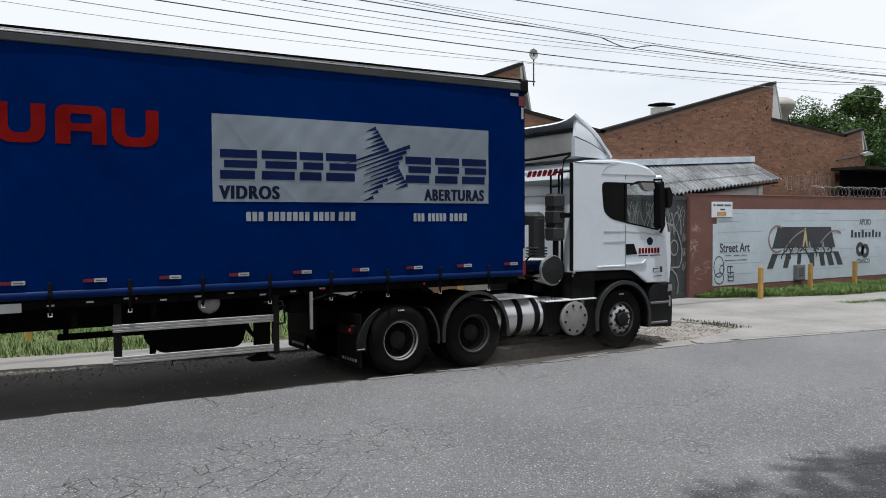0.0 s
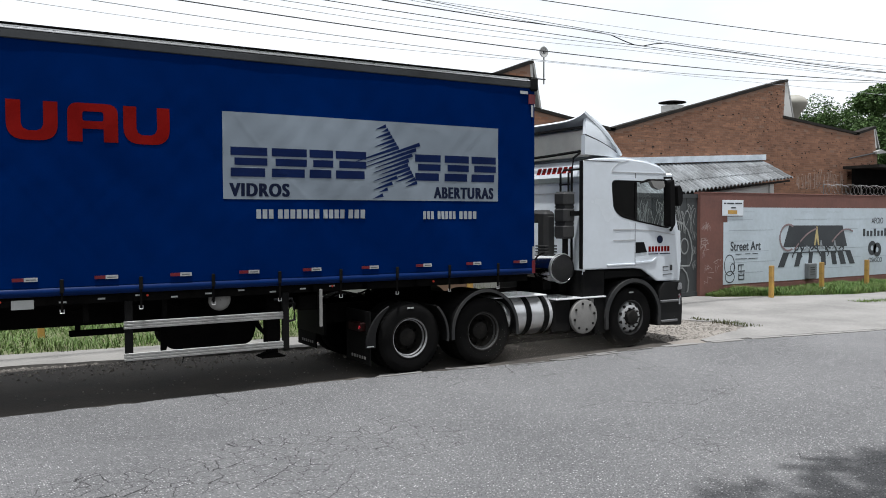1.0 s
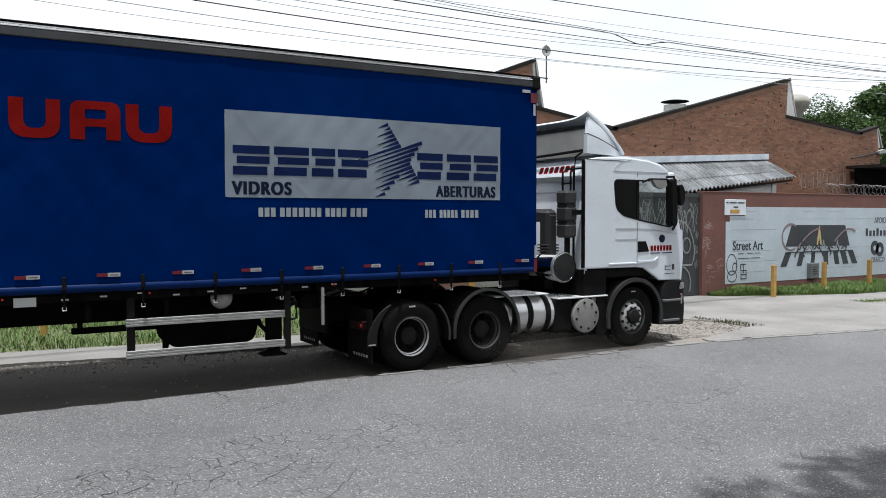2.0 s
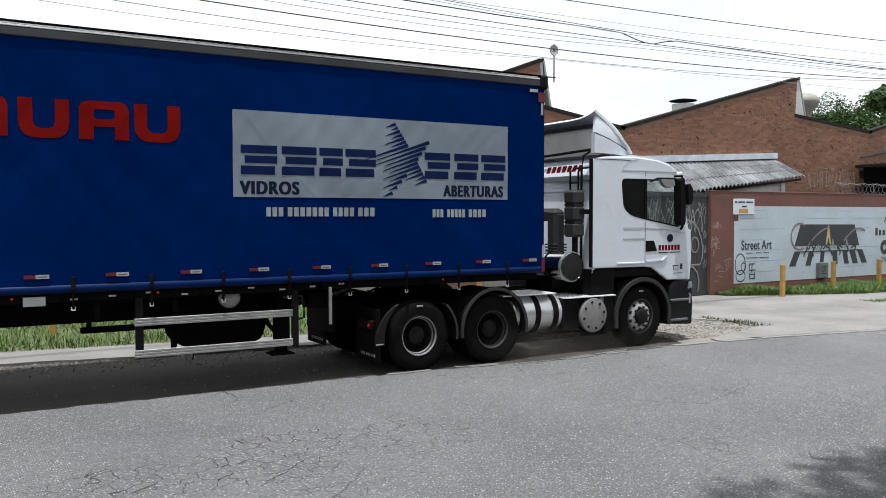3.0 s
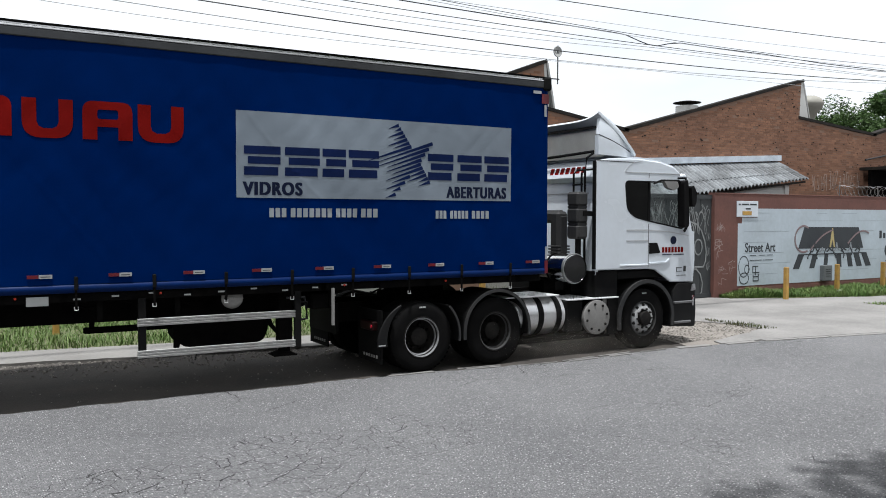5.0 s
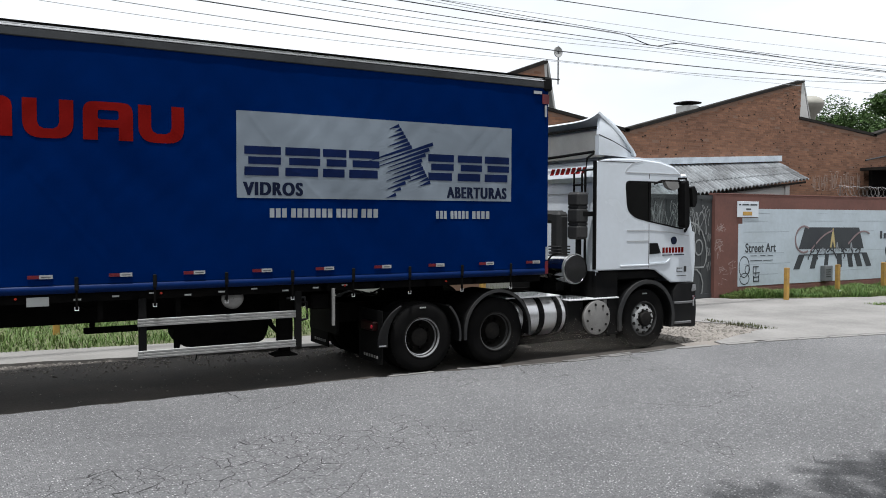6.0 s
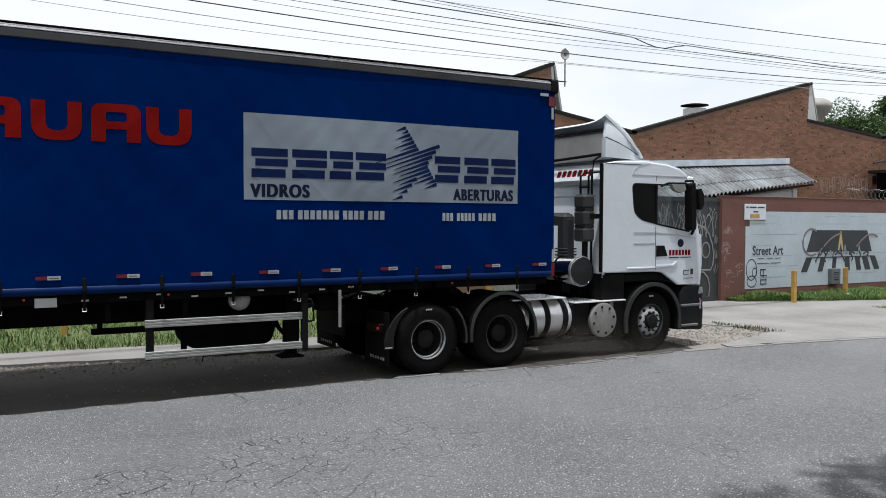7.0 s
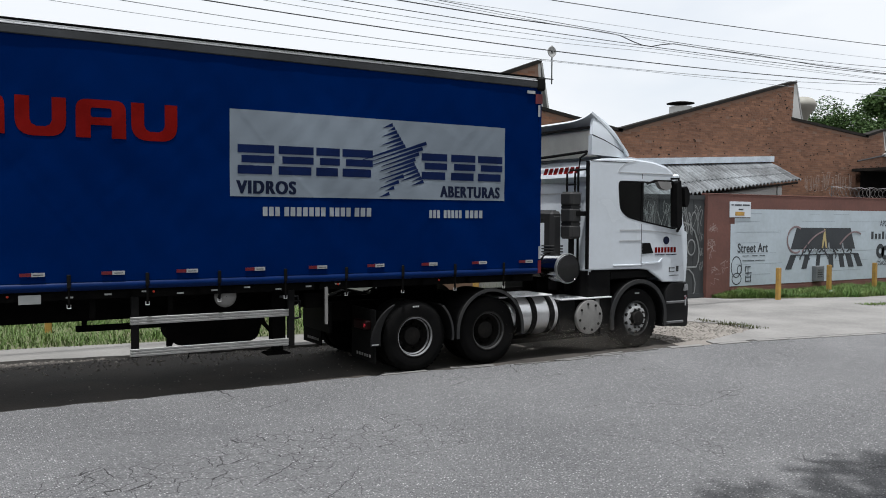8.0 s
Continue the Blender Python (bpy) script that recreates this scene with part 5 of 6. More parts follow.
def build_tractor():
    T = thing("tractor_unit", "white three-axle lorry tractor with a sleeper cab", "truck")
    W = 2.6
    s0 = 0.08
    # --- cab shell ---
    side = [(3.31, 1.38), (3.31, 3.19), (3.6, 3.24), (4.28, 3.26), (4.8, 3.22), (5.1, 3.15), (5.27, 3.05), (5.38, 2.88), (5.47, 2.6), (5.56, 2.2), (5.62, 1.95), (5.64, 1.5), (5.62, 1.11), (5.07, 1.12), (4.9, 1.22),
            (4.68, 1.35), (4.5, 1.37)]
    window = rounded([(3.97, 2.86), (4.02, 2.40), (4.18, 2.28), (4.57, 2.20), (5.36, 2.07), (5.34, 2.5), (5.24, 2.86)], 0.09)
    part("cab_side", sheet(side, s0, s0 + 0.05, [window]), WHITE, T, "white painted cab side with door", soft=0.03)
    part("cab_side", sheet(side, W - s0 - 0.05, W - s0, [window]), WHITE, T, soft=0.03)
    part("rear_wall", sheet([(3.35, 1.3), (3.51, 3.02), (3.56, 3.02), (3.40, 1.3)], s0 + 0.051, W - s0 - 0.051), WHITE, T, "white cab rear wall")
    slope = [(3.45, 2.86), (3.41, 2.94), (3.43, 3.0), (3.52, 3.15), (3.60, 3.22), (3.70, 3.25), (4.28, 3.29), (4.8, 3.26), (5.12, 3.17), (5.30, 3.06), (5.36, 2.95), (5.2, 2.98), (4.9, 3.1), (3.72, 3.15), (3.52, 2.86)]
    part("roof", sheet(slope, s0 + 0.052, W - s0 - 0.052), WHITE, T, smooth=True)
    front = [(5.40, 1.1), (5.74, 1.1), (5.78, 1.5), (5.76, 2.0), (5.70, 2.02), (5.58, 2.02), (5.40, 1.9)]
    part("front_panel", sheet(front, s0 + 0.10, W - s0 - 0.10), WHITE, T)
    part("windscreen", sheet([(5.70, 2.04), (5.72, 2.04), (5.42, 2.94), (5.40, 2.94)], s0 + 0.12, W - s0 - 0.12), GLASS, T)
    part("cab_floor", box(3.47, 5.5, s0 + 0.06, W - s0 - 0.06, 1.36, 1.42), FRAME, T)
    glass = part("door_glass", sheet([(4.56, 2.13), (5.40, 1.97), (5.36, 2.5), (5.27, 2.93), (4.56, 2.93)], s0 + 0.02, s0 + 0.026), GLASS, T, "clear door window")
    part("quarter_glass", sheet([(3.93, 2.93), (4.0, 2.26), (4.2, 2.19), (4.52, 2.13), (4.52, 2.93)], s0 + 0.02, s0 + 0.026), TINTED, T, "dark tinted rear side window")
    part("door_pillar", box(4.515, 4.565, s0 + 0.012, s0 + 0.045, 2.12, 2.94), BLACK, T)
    part("curtain_inside", box(3.7, 4.5, s0 + 0.2, W - s0 - 0.2, 1.42, 2.95), BLACK, T)
    part("door_glass", sheet([(4.2, 2.10), (5.40, 1.97), (5.36, 2.5), (5.27, 2.93), (4.2, 2.93)], W - s0 - 0.026, W - s0 - 0.02), GLASS, T)
    part("seat", box(4.45, 4.6, 1.6, 2.1, 1.5, 2.25, 0.05), BLACK, T)
    part("dashboard", box(5.15, 5.55, s0 + 0.1, W - s0 - 0.1, 1.7, 2.02, 0.05), BLACK, T)
    part("headliner", box(3.7, 5.25, s0 + 0.06, W - s0 - 0.06, 2.97, 2.99), BLACK, T)
    # window rubber, seams, creases
    ring = rounded([(3.95, 2.885), (4.0, 2.385), (4.17, 2.257), (4.57, 2.175), (5.385, 2.04), (5.365, 2.5), (5.262, 2.885)], 0.10)
    part("window_rubber", sheet(ring, s0 - 0.004, s0 + 0.002, [window]), BLACK, T)
    y = s0
    bars("door_seam", [(4.508, 4.52, 1.40, 2.15), (4.508, 4.52, 2.93, 3.02)], y, SEAM, T, 0.002)
    bars("door_seam", [(3.95, 5.28, 3.015, 3.03)], y, SEAM_SOFT, T, 0.006)
    bars("roof_gap", [(3.33, 4.2, 3.187, 3.20)], y, SEAM, T, 0.003)
    part("pillar_crease", tube([(4.35, y, 3.225), (4.12, y, 3.18), (4.0, y, 3.10), (3.95, y, 3.02)], 0.007, 5), SEAM_SOFT, T)
    bars("side_crease", [(4.0, 4.5, 2.03, 2.055), (4.0, 4.5, 1.85, 1.87)], y, SEAM_SOFT, T, 0.006)
    part("side_crease", sheet([(4.53, 2.03), (5.0, 2.0), (5.5, 1.93), (5.5, 1.945), (5.0, 2.018), (4.53, 2.05)], y - 0.005, y), SEAM_SOFT, T)
    part("sill_strip", box(3.85, 4.5, y - 0.022, y, 1.425, 1.46, 0.008), WHITE, T)
    part("sill_strip", sheet([(4.53, 1.445), (4.95, 1.46), (5.03, 1.53), (5.01, 1.54), (4.93, 1.485), (4.53, 1.475)], y - 0.02, y), WHITE, T)
    part("rear_edge_rubber", box(3.285, 3.312, s0 - 0.004, s0 + 0.06, 1.40, 3.19), BLACK, T)
    part("door_handle", sheet([(4.53, 1.63), (4.80, 1.64), (4.72, 1.82), (4.53, 1.82)], y - 0.008, y + 0.002), BLACK, T, "black door-handle recess")
    bars("name_mark", [(4.84 + 0.078 * k, 4.895 + 0.078 * k, 1.645, 1.74) for k in range(7)], y - 0.002, RED_PRINT, T)
    bars("name_mark", [(4.84, 5.08, 1.60, 1.615), (5.12, 5.38, 1.60, 1.615)], y - 0.002, NAVY_PRINT, T)
    part("round_badge", cyl((5.12, y - 0.006, 1.86), "y", 0.07, 0.012, 20), NAVY_PRINT, T)
    bars("small_print", [(5.2, 5.34, 1.36, 1.375), (5.38, 5.44, 1.3, 1.4), (5.2, 5.34, 1.3, 1.31), (5.2, 5.215, 1.3, 1.38), (5.2, 5.44, 1.23, 1.24)], y - 0.002, SEAM, T)
    # rear wall lettering marks and crease
    bm = bmesh.new()
    for k in range(7):
        box(0.0, 0.006, 1.46 - 0.14 * k - 0.095, 1.46 - 0.14 * k, 3.01, 3.125, bm=bm)
    for v in bm.verts:
        v.co.x += 3.425 + (v.co.z - 3.0) * 0.6
        v.co.y += (3.07 - v.co.z) * -0.25
    tagged(part("name_mark", bm, RED_PRINT, T), kind="stuff")
    part("rear_crease", box(3.470, 3.482, 0.45, 2.1, 2.66, 2.68), SEAM_SOFT, T)
    part("rear_crease", sheet([(3.398, 1.9), (3.410, 1.9), (3.478, 2.64), (3.466, 2.64)], 2.06, 2.08), SEAM_SOFT, T)
    # --- roof fairing, open at the back ---
    cheek = [(3.40, 3.30), (3.40, 3.62), (3.7, 3.54), (4.0, 3.445), (4.31, 3.325), (4.31, 3.28)]
    wing = [(3.42, 3.64), (3.46, 3.82), (3.53, 3.99), (3.62, 3.955), (3.72, 3.90), (3.84, 3.82), (3.96, 3.73), (4.07, 3.635), (4.17, 3.54), (4.25, 3.44), (4.32, 3.34), (4.0, 3.46), (3.7, 3.555)]
    for yy, inward in ((0.16, 1), (W - 0.22, -1)):
        for name, outline, y0, y1 in (("fairing_cheek", cheek, yy - 0.03, yy + 0.06), ("fairing_wing", wing, yy - 0.015, yy + 0.05)):
            bm = cut_up(sheet(outline, y0, y1), 0.06)
            for v in bm.verts:
                v.co.y += inward * (0.16 * max(0.0, v.co.x - 3.42) ** 2 + 0.35 * max(0.0, v.co.z - 3.5) ** 2)
            part(name, bm, WHITE, T, smooth=True)
    part("fairing_gap", tube([(3.41, 0.135, 3.63), (3.7, 0.148, 3.55), (4.0, 0.19, 3.454), (4.31, 0.26, 3.334)], 0.009, 5), SEAM, T)
    nx, ny = 14, 24
    verts, faces = [], []
    for i in range(nx + 1):
        u = i / nx
        for j in range(ny + 1):
            v = j / ny
            yv = 0.18 + (W - 0.36) * v
            ear = 0.11 * (abs(2 * v - 1) ** 5)
            zt = 3.88 + ear
            verts.append((3.42 + 0.85 * u, yv, 3.30 + (zt - 3.30) * (1 - u) ** 0.8))
    for i in range(nx):
        for j in range(ny):
            a = i * (ny + 1) + j
            faces.append((a, a + 1, a + ny + 2, a + ny + 1))
    me = bpy.data.meshes.new("f")
    me.from_pydata(verts, [], faces)
    bm = bmesh.new()
    bm.from_mesh(me)
    ext = bmesh.ops.extrude_face_region(bm, geom=bm.faces[:])["geom"]
    bmesh.ops.translate(bm, vec=(0.03, 0, 0.03), verts=[g for g in ext if isinstance(g, bmesh.types.BMVert)])
    part("fairing_top", bm, WHITE, T, "white roof air deflector", smooth=True)
    part("fairing_liner", sheet([(3.55, 3.28), (3.50, 3.72), (3.54, 3.72), (3.62, 3.28)], 0.24, W - 0.24), LINER, T, "grey-beige deflector inner shell")
    part("fairing_band", sheet([(3.44, 3.745), (3.45, 3.785), (3.50, 3.785), (3.49, 3.745)], 0.24, W - 0.24), BLACK, T)
    part("fairing_rod", tube([(3.44, 2.4, 3.30), (3.44, 1.2, 3.33), (3.44, 0.3, 3.36)], 0.025, 6), BLACK, T)
    # --- mirrors and visor ---
    part("mirror_arm", tube([(5.22, 0.08, 2.95), (5.26, -0.06, 2.95), (5.26, -0.07, 2.85)], 0.022, 6), BLACK, T)
    part("mirror", sheet(rounded([(5.17, 2.10), (5.15, 2.88), (5.25, 2.92), (5.28, 2.6), (5.29, 2.14), (5.25, 2.07)], 0.04), -0.13, 0.03), BLACK, T, soft=0.02)
    part("mirror", sheet(rounded([(5.32, 2.46), (5.29, 2.79), (5.35, 2.82), (5.43, 2.70), (5.42, 2.52), (5.37, 2.44)], 0.035), -0.17, -0.02), BLACK, T, soft=0.02)
    part("mirror_arm", tube([(5.4, 0.08, 2.02), (5.28, -0.06, 2.07)], 0.026, 6), BLACK, T)
    k = part("kerb_mirror", sheet(rounded([(4.74, 2.885), (4.83, 2.77), (4.98, 2.73), (5.10, 2.79), (5.06, 2.885)], 0.03), -0.06, 0.02), COVER, T, "grey kerb mirror above the door")
    part("kerb_mirror_arm", tube([(4.60, 0.06, 2.84), (4.70, -0.03, 2.895), (5.10, -0.04, 2.90), (5.20, -0.02, 2.86)], 0.020, 6), BLACK, T)
    part("roof_lamp", box(5.36, 5.52, 0.14, 0.28, 2.93, 3.04, 0.03), WHITE, T)
    # --- bumper and lower front ---
    bump = rounded([(5.06, 0.34), (5.12, 0.95), (5.22, 1.09), (5.66, 1.09), (5.70, 0.62), (5.68, 0.30)], 0.05)
    part("bumper", sheet(bump, s0 - 0.01, W - s0 + 0.01), BUMPER, T, "dark grey front bumper", soft=0.03)
    for z, a, b in ((0.755, 5.13, 5.60), (0.40, 5.14, 5.56)):
        part("bumper_step", box(a, b, s0 - 0.04, s0 + 0.06, z - 0.022, z + 0.022, 0.01), STEP_GREY, T, "pale worn step edge")
    part("headlamp", box(5.58, 5.685, s0 + 0.0, s0 + 0.3, 0.88, 1.03, 0.03), ALU_DULL, T)
    part("marker_strip", box(5.61, 5.645, s0 - 0.014, s0, 0.68, 0.80), REFLW, T)
    part("turn_lamp", sheet(rounded([(5.56, 0.94), (5.60, 1.07), (5.66, 1.07), (5.675, 0.96)], 0.02), s0 - 0.03, s0 + 0.04), RIM, T, "small grey corner lamp", soft=0.008)
    for k in range(4):
        part("checker_mark", box(5.60 + 0.028 * (k % 2), 5.626 + 0.028 * (k % 2), s0 - 0.016, s0 - 0.012, 0.80 + 0.035 * (k // 2), 0.833 + 0.035 * (k // 2)), REFLR if k in (0, 3) else REFLW, T)
    part("under_cab", box(3.34, 3.86, s0 + 0.05, W - s0 - 0.05, 0.92, 1.37, 0.02), BLACK, T)
    part("under_cab", box(3.86, 5.1, s0 + 0.08, W - s0 - 0.08, 1.20, 1.355, 0.02), BLACK, T)
    part("engine_block", box(3.9, 5.4, 0.75, 1.85, 0.45, 1.2, 0.05), FRAME, T)
    for y0, y1 in ((0.05, 0.5), (W - 0.5, W - 0.05)):
        part("front_mudguard", arch(4.45, 0.53, 0.58, 0.075, y0, y1, -8, 188, 0.34), BLACK, T)
        part("arch_lip", arch(4.45, 0.53, 0.60, 0.065, y0 - 0.02 if y0 < 1 else y1 - 0.005, y0 + 0.02 if y0 < 1 else y1 + 0.02, -8, 188, 0.36), GREYPL, T)
    # --- chassis ---
    for y0 in (0.86, 1.64):
        part("frame_rail", box(-1.0, 5.2, y0, y0 + 0.1, 0.72, 1.0), FRAME, T)
    for x in (-0.7, 0.7, 2.0, 3.0):
        part("cross_member", box(x - 0.06, x + 0.06, 0.9, 1.7, 0.75, 0.95), FRAME, T)
    part("fifth_wheel", cyl((0.55, 1.3, 1.14), "z", 0.48, 0.14, 28, None, 0.02), FRAME, T)
    part("fifth_wheel_mount", box(0.1, 1.0, 0.9, 1.7, 0.99, 1.09), FRAME, T)
    for x in (0.0, 1.30, 4.42):
        part("axle", cyl((x, 1.3, 0.52), "y", 0.08, 1.7, 14), FRAME, T)
        part("spring", box(x - 0.5, x + 0.5, 0.84, 0.9, 0.56, 0.66), FRAME, T)
    wheel(T, 0.01, 0.22, dual=True, label="still tyre on a dished steel rim")
    wheel(T, 0.0, W - 0.22, dual=True, side=1)
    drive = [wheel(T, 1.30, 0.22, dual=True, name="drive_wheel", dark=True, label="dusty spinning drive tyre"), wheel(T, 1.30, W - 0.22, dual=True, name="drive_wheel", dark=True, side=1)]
    wheel(T, 4.42, 0.22, front=True, label="front tyre on a pale bolted steel rim")
    wheel(T, 4.42, W - 0.22, front=True, side=1)
    # --- mudguards of the rear axles ---
    for y0, y1 in ((0.02, 0.74), (W - 0.74, W - 0.02)):
        part("mudguard", arch(1.30, 0.55, 0.585, 0.02, y0, y1, 0, 180, 0.44), BLACK, T, "black plastic mudguard")
        part("mudguard_lip", arch(1.30, 0.55, 0.575, 0.045, y0 - 0.02 if y0 < 1 else y1, y0 if y0 < 1 else y1 + 0.02, 0, 180, 0.44), GREYPL, T)
        part("mudguard", arch(0.0, 0.52, 0.60, 0.02, y0, y1, -8, 48), BLACK, T)
        part("mudguard", arch(0.0, 0.52, 0.60, 0.02, y0, y1, 142, 188), BLACK, T)
        if y0 < 1:
            part("mudguard_lip", arch(0.0, 0.52, 0.597, 0.03, y0 - 0.02, y0, -8, 45), GREYPL, T)
            part("mudguard_lip", sheet(arc(0.0, 0.52, 0.60, 128, 188, 14) + [(-0.75, 0.44), (-0.75, 0.55)] + [(-(0.75 - 0.125 * k / 12) * math.cos(radians(4.4 * k)), 0.55 - 0.03 * k / 12 + (0.75 - 0.125 * k / 12) * math.sin(radians(4.4 * k))) for k in range(1, 13)], y0 - 0.03, y0), BUMPER, T, soft=0.012)
            part("lip_clip", box(-0.74, -0.63, y0 - 0.035, y0 - 0.031, 0.455, 0.472), ALU, T)
        part("mud_flap", box(-0.69, -0.67, y0 - 0.02 if y0 < 1 else y0, y1, 0.20, 0.95), RUBBER, T)
        bm = bmesh.new()
        for k in range(6):
            box(-0.695, -0.69, y0 + 0.10 + 0.08 * k, y0 + 0.145 + 0.08 * k, 0.265, 0.305, bm=bm)
        tagged(part("flap_print", bm, COVER, T), kind="stuff")
        part("tail_lamp", box(-0.78, -0.695, y0 + 0.08, y0 + 0.48, 0.66, 0.79, 0.015), DARKRED, T, "dark red tail lamp")
    part("stop_lamp", cyl((-0.785, 0.135, 0.725), "x", 0.024, 0.014, 14), REDLAMP, T, "lit red lamp")
    part("tail_plate", box(-1.02, -0.98, 0.8, 1.8, 0.55, 1.0), BLACK, T)
    part("flap_cover", sheet([(-0.95, 0.95), (-0.2, 1.16), (-0.2, 1.12), (-0.95, 0.9)], 1.9, 2.58), GREYPL, T)
    part("bracket", box(-1.43, -1.395, 0.0, 0.03, 0.80, 1.30), COVER, T, "pale hanging bracket")
    # --- tanks and steps ---
    part("fuel_tank", cyl((2.22, 0.42, 0.68), "x", 0.325, 0.98, 40, None, 0.045), ALU, T, "polished aluminium tank", smooth=True)
    for x in (1.88, 2.20, 2.56):
        part("tank_band", lathe([(0.326, -0.052), (0.336, -0.05), (0.336, 0.05), (0.326, 0.052)], (x, 0.42, 0.68), "x", 40), BLACK, T)
    part("tank_tray", box(1.75, 3.7, 0.15, 0.8, 0.26, 0.34), FRAME, T)
    part("battery_box", box(2.72, 3.12, 0.14, 0.8, 0.36, 0.92, 0.04), BLACK, T)
    d = part("round_cover", cyl((3.35, 0.11, 0.605), "y", 0.285, 0.07, 40, None, 0.012), COVER, T, "dusty grey round cover with bolts", smooth=True)
    part("cover_bracket", box(3.52, 3.66, 0.12, 0.15, 0.74, 0.90, 0.006), COVER, T)
    bm = bmesh.new()
    for k in range(8):
        a = 2 * math.pi * k / 8 + 0.2
        cyl((3.35 + 0.22 * math.cos(a), 0.072, 0.605 + 0.22 * math.sin(a)), "y", 0.022, 0.015, 8, bm)
    tagged(part("cover_bolt", bm, HUBDARK, T), kind="stuff")
    part("drum", cyl((3.35, 0.45, 0.605), "y", 0.27, 0.6, 28), FRAME, T)
    part("side_skirt", box(3.6, 3.84, 0.1, 0.5, 0.3, 0.9), BLACK, T)
    for x0, x1, z in ((1.5, 2.55, 1.02), (2.75, 3.84, 0.925)):
        bm = box(x0, x1, 0.08, 0.78, z - 0.02, z, 0.004)
        for i in range(int((x1 - x0) / 0.06)):
            for j in range(9):
                q = 1 if (i + j) % 2 else -1
                cx, cy = x0 + 0.04 + 0.06 * i, 0.13 + 0.07 * j
                box(cx - 0.018, cx + 0.018, cy - 0.006, cy + 0.006, z, z + 0.004, bm=bm)
        part("tread_plate", bm, PLATE, T, "shiny chequered tread plate")
    # --- behind the cab ---
    part("silencer", cyl((2.94, 0.72, 1.42), "y", 0.235, 1.1, 40, None, 0.02), CHROME, T, "polished steel silencer drum", smooth=True)
    part("silencer_rim", lathe([(0.24, -0.02), (0.25, -0.02), (0.25, 0.02), (0.24, 0.02)], (2.94, 0.19, 1.42), "y", 40), ALU, T)
    part("silencer_rim", lathe([(0.238, -0.015), (0.244, -0.015), (0.244, 0.015), (0.238, 0.015)], (2.94, 0.62, 1.42), "y", 40), FRAME, T)
    part("silencer_cap", lathe([(0.228, -0.03), (0.222, -0.012), (0.12, 0.0), (0.005, 0.004)], (2.94, 0.163, 1.42), "y", 40), CAPMETAL, T, "dark dished end cap", smooth=True)
    part("silencer_stand", box(2.8, 3.05, 0.8, 1.2, 0.95, 1.2), FRAME, T)
    bm = bmesh.new()
    for z0, z1 in ((2.44, 2.68), (2.16, 2.42), (1.90, 2.14)):
        box(2.99, 3.23, 0.16, 0.46, z0, z1, 0.04, bm=bm)
    for z in (2.43, 2.15):
        box(3.01, 3.21, 0.18, 0.44, z - 0.02, z + 0.02, bm=bm)
    part("air_filter", bm, GREYPL, T, "black ribbed air-filter housing")
    part("intake_pipe", tube([(3.12, 0.3, 1.92), (3.12, 0.3, 1.5)], 0.05, 10), BLACK, T)
    bm = box(2.94, 3.18, 0.60, 0.84, 1.6, 2.36, 0.05)
    box(2.96, 3.16, 0.62, 1.6, 2.16, 2.38, 0.06, bm=bm)
    box(2.99, 3.13, 0.585, 0.62, 1.62, 2.28, 0.012, bm=bm)
    part("intake_duct", bm, GREYPL, T, "bent black plastic air duct")
    bm = bmesh.new()
    for z in (1.62, 1.67, 1.72, 1.77):
        box(2.925, 3.195, 0.585, 0.855, z - 0.012, z + 0.012, 0.008, bm=bm)
    part("bellows", bm, GREYPL, T)
    for yy in (0.22, 0.42):
        part("grab_rail", tube([(3.12, yy, 2.66), (3.12, yy, 2.98), (3.18, yy - 0.02, 3.04), (3.40, yy - 0.04, 3.06)], 0.018, 6), BLACK, T)
    part("grab_rail", tube([(3.12, 0.2, 2.80), (3.12, 0.44, 2.80)], 0.018, 6), BLACK, T)
    part("exhaust_riser", tube([(3.26, 0.30, 1.3), (3.26, 0.30, 3.0), (3.30, 0.3, 3.25), (3.42, 0.28, 3.33)], 0.020, 8), BLACK, T)
    part("cab_bracket", box(3.1, 3.42, 0.14, 0.3, 2.28, 2.36), BLACK, T)
    part("suspension_post", box(3.15, 3.4, 0.5, 0.7, 1.0, 1.5), FRAME, T)
    nest(T, {"tank_band": "fuel_tank", "silencer_rim": "silencer", "silencer_cap": "silencer", "cover_bolt": "round_cover", "window_rubber": "cab_side", "door_seam": "cab_side", "side_crease": "cab_side",
             "sill_strip": "cab_side", "door_handle": "cab_side", "round_badge": "cab_side", "small_print": "cab_side", "roof_gap": "cab_side", "pillar_crease": "cab_side", "rear_edge_rubber": "cab_side",
             "rear_crease": "rear_wall", "fairing_band": "fairing_top", "fairing_rod": "fairing_top", "fairing_gap": "fairing_cheek", "mirror_arm": "mirror", "bumper_step": "bumper", "headlamp": "bumper",
             "marker_strip": "bumper", "turn_lamp": "bumper", "checker_mark": "bumper", "arch_lip": "front_mudguard", "mudguard_lip": "mudguard", "lip_clip": "mudguard", "flap_print": "mud_flap", "stop_lamp": "tail_lamp", "bellows": "intake_duct", "rim_ring": "rim", "kerb_mirror_arm": "kerb_mirror", "reflector_print": "reflector_white"})
    return T, drive


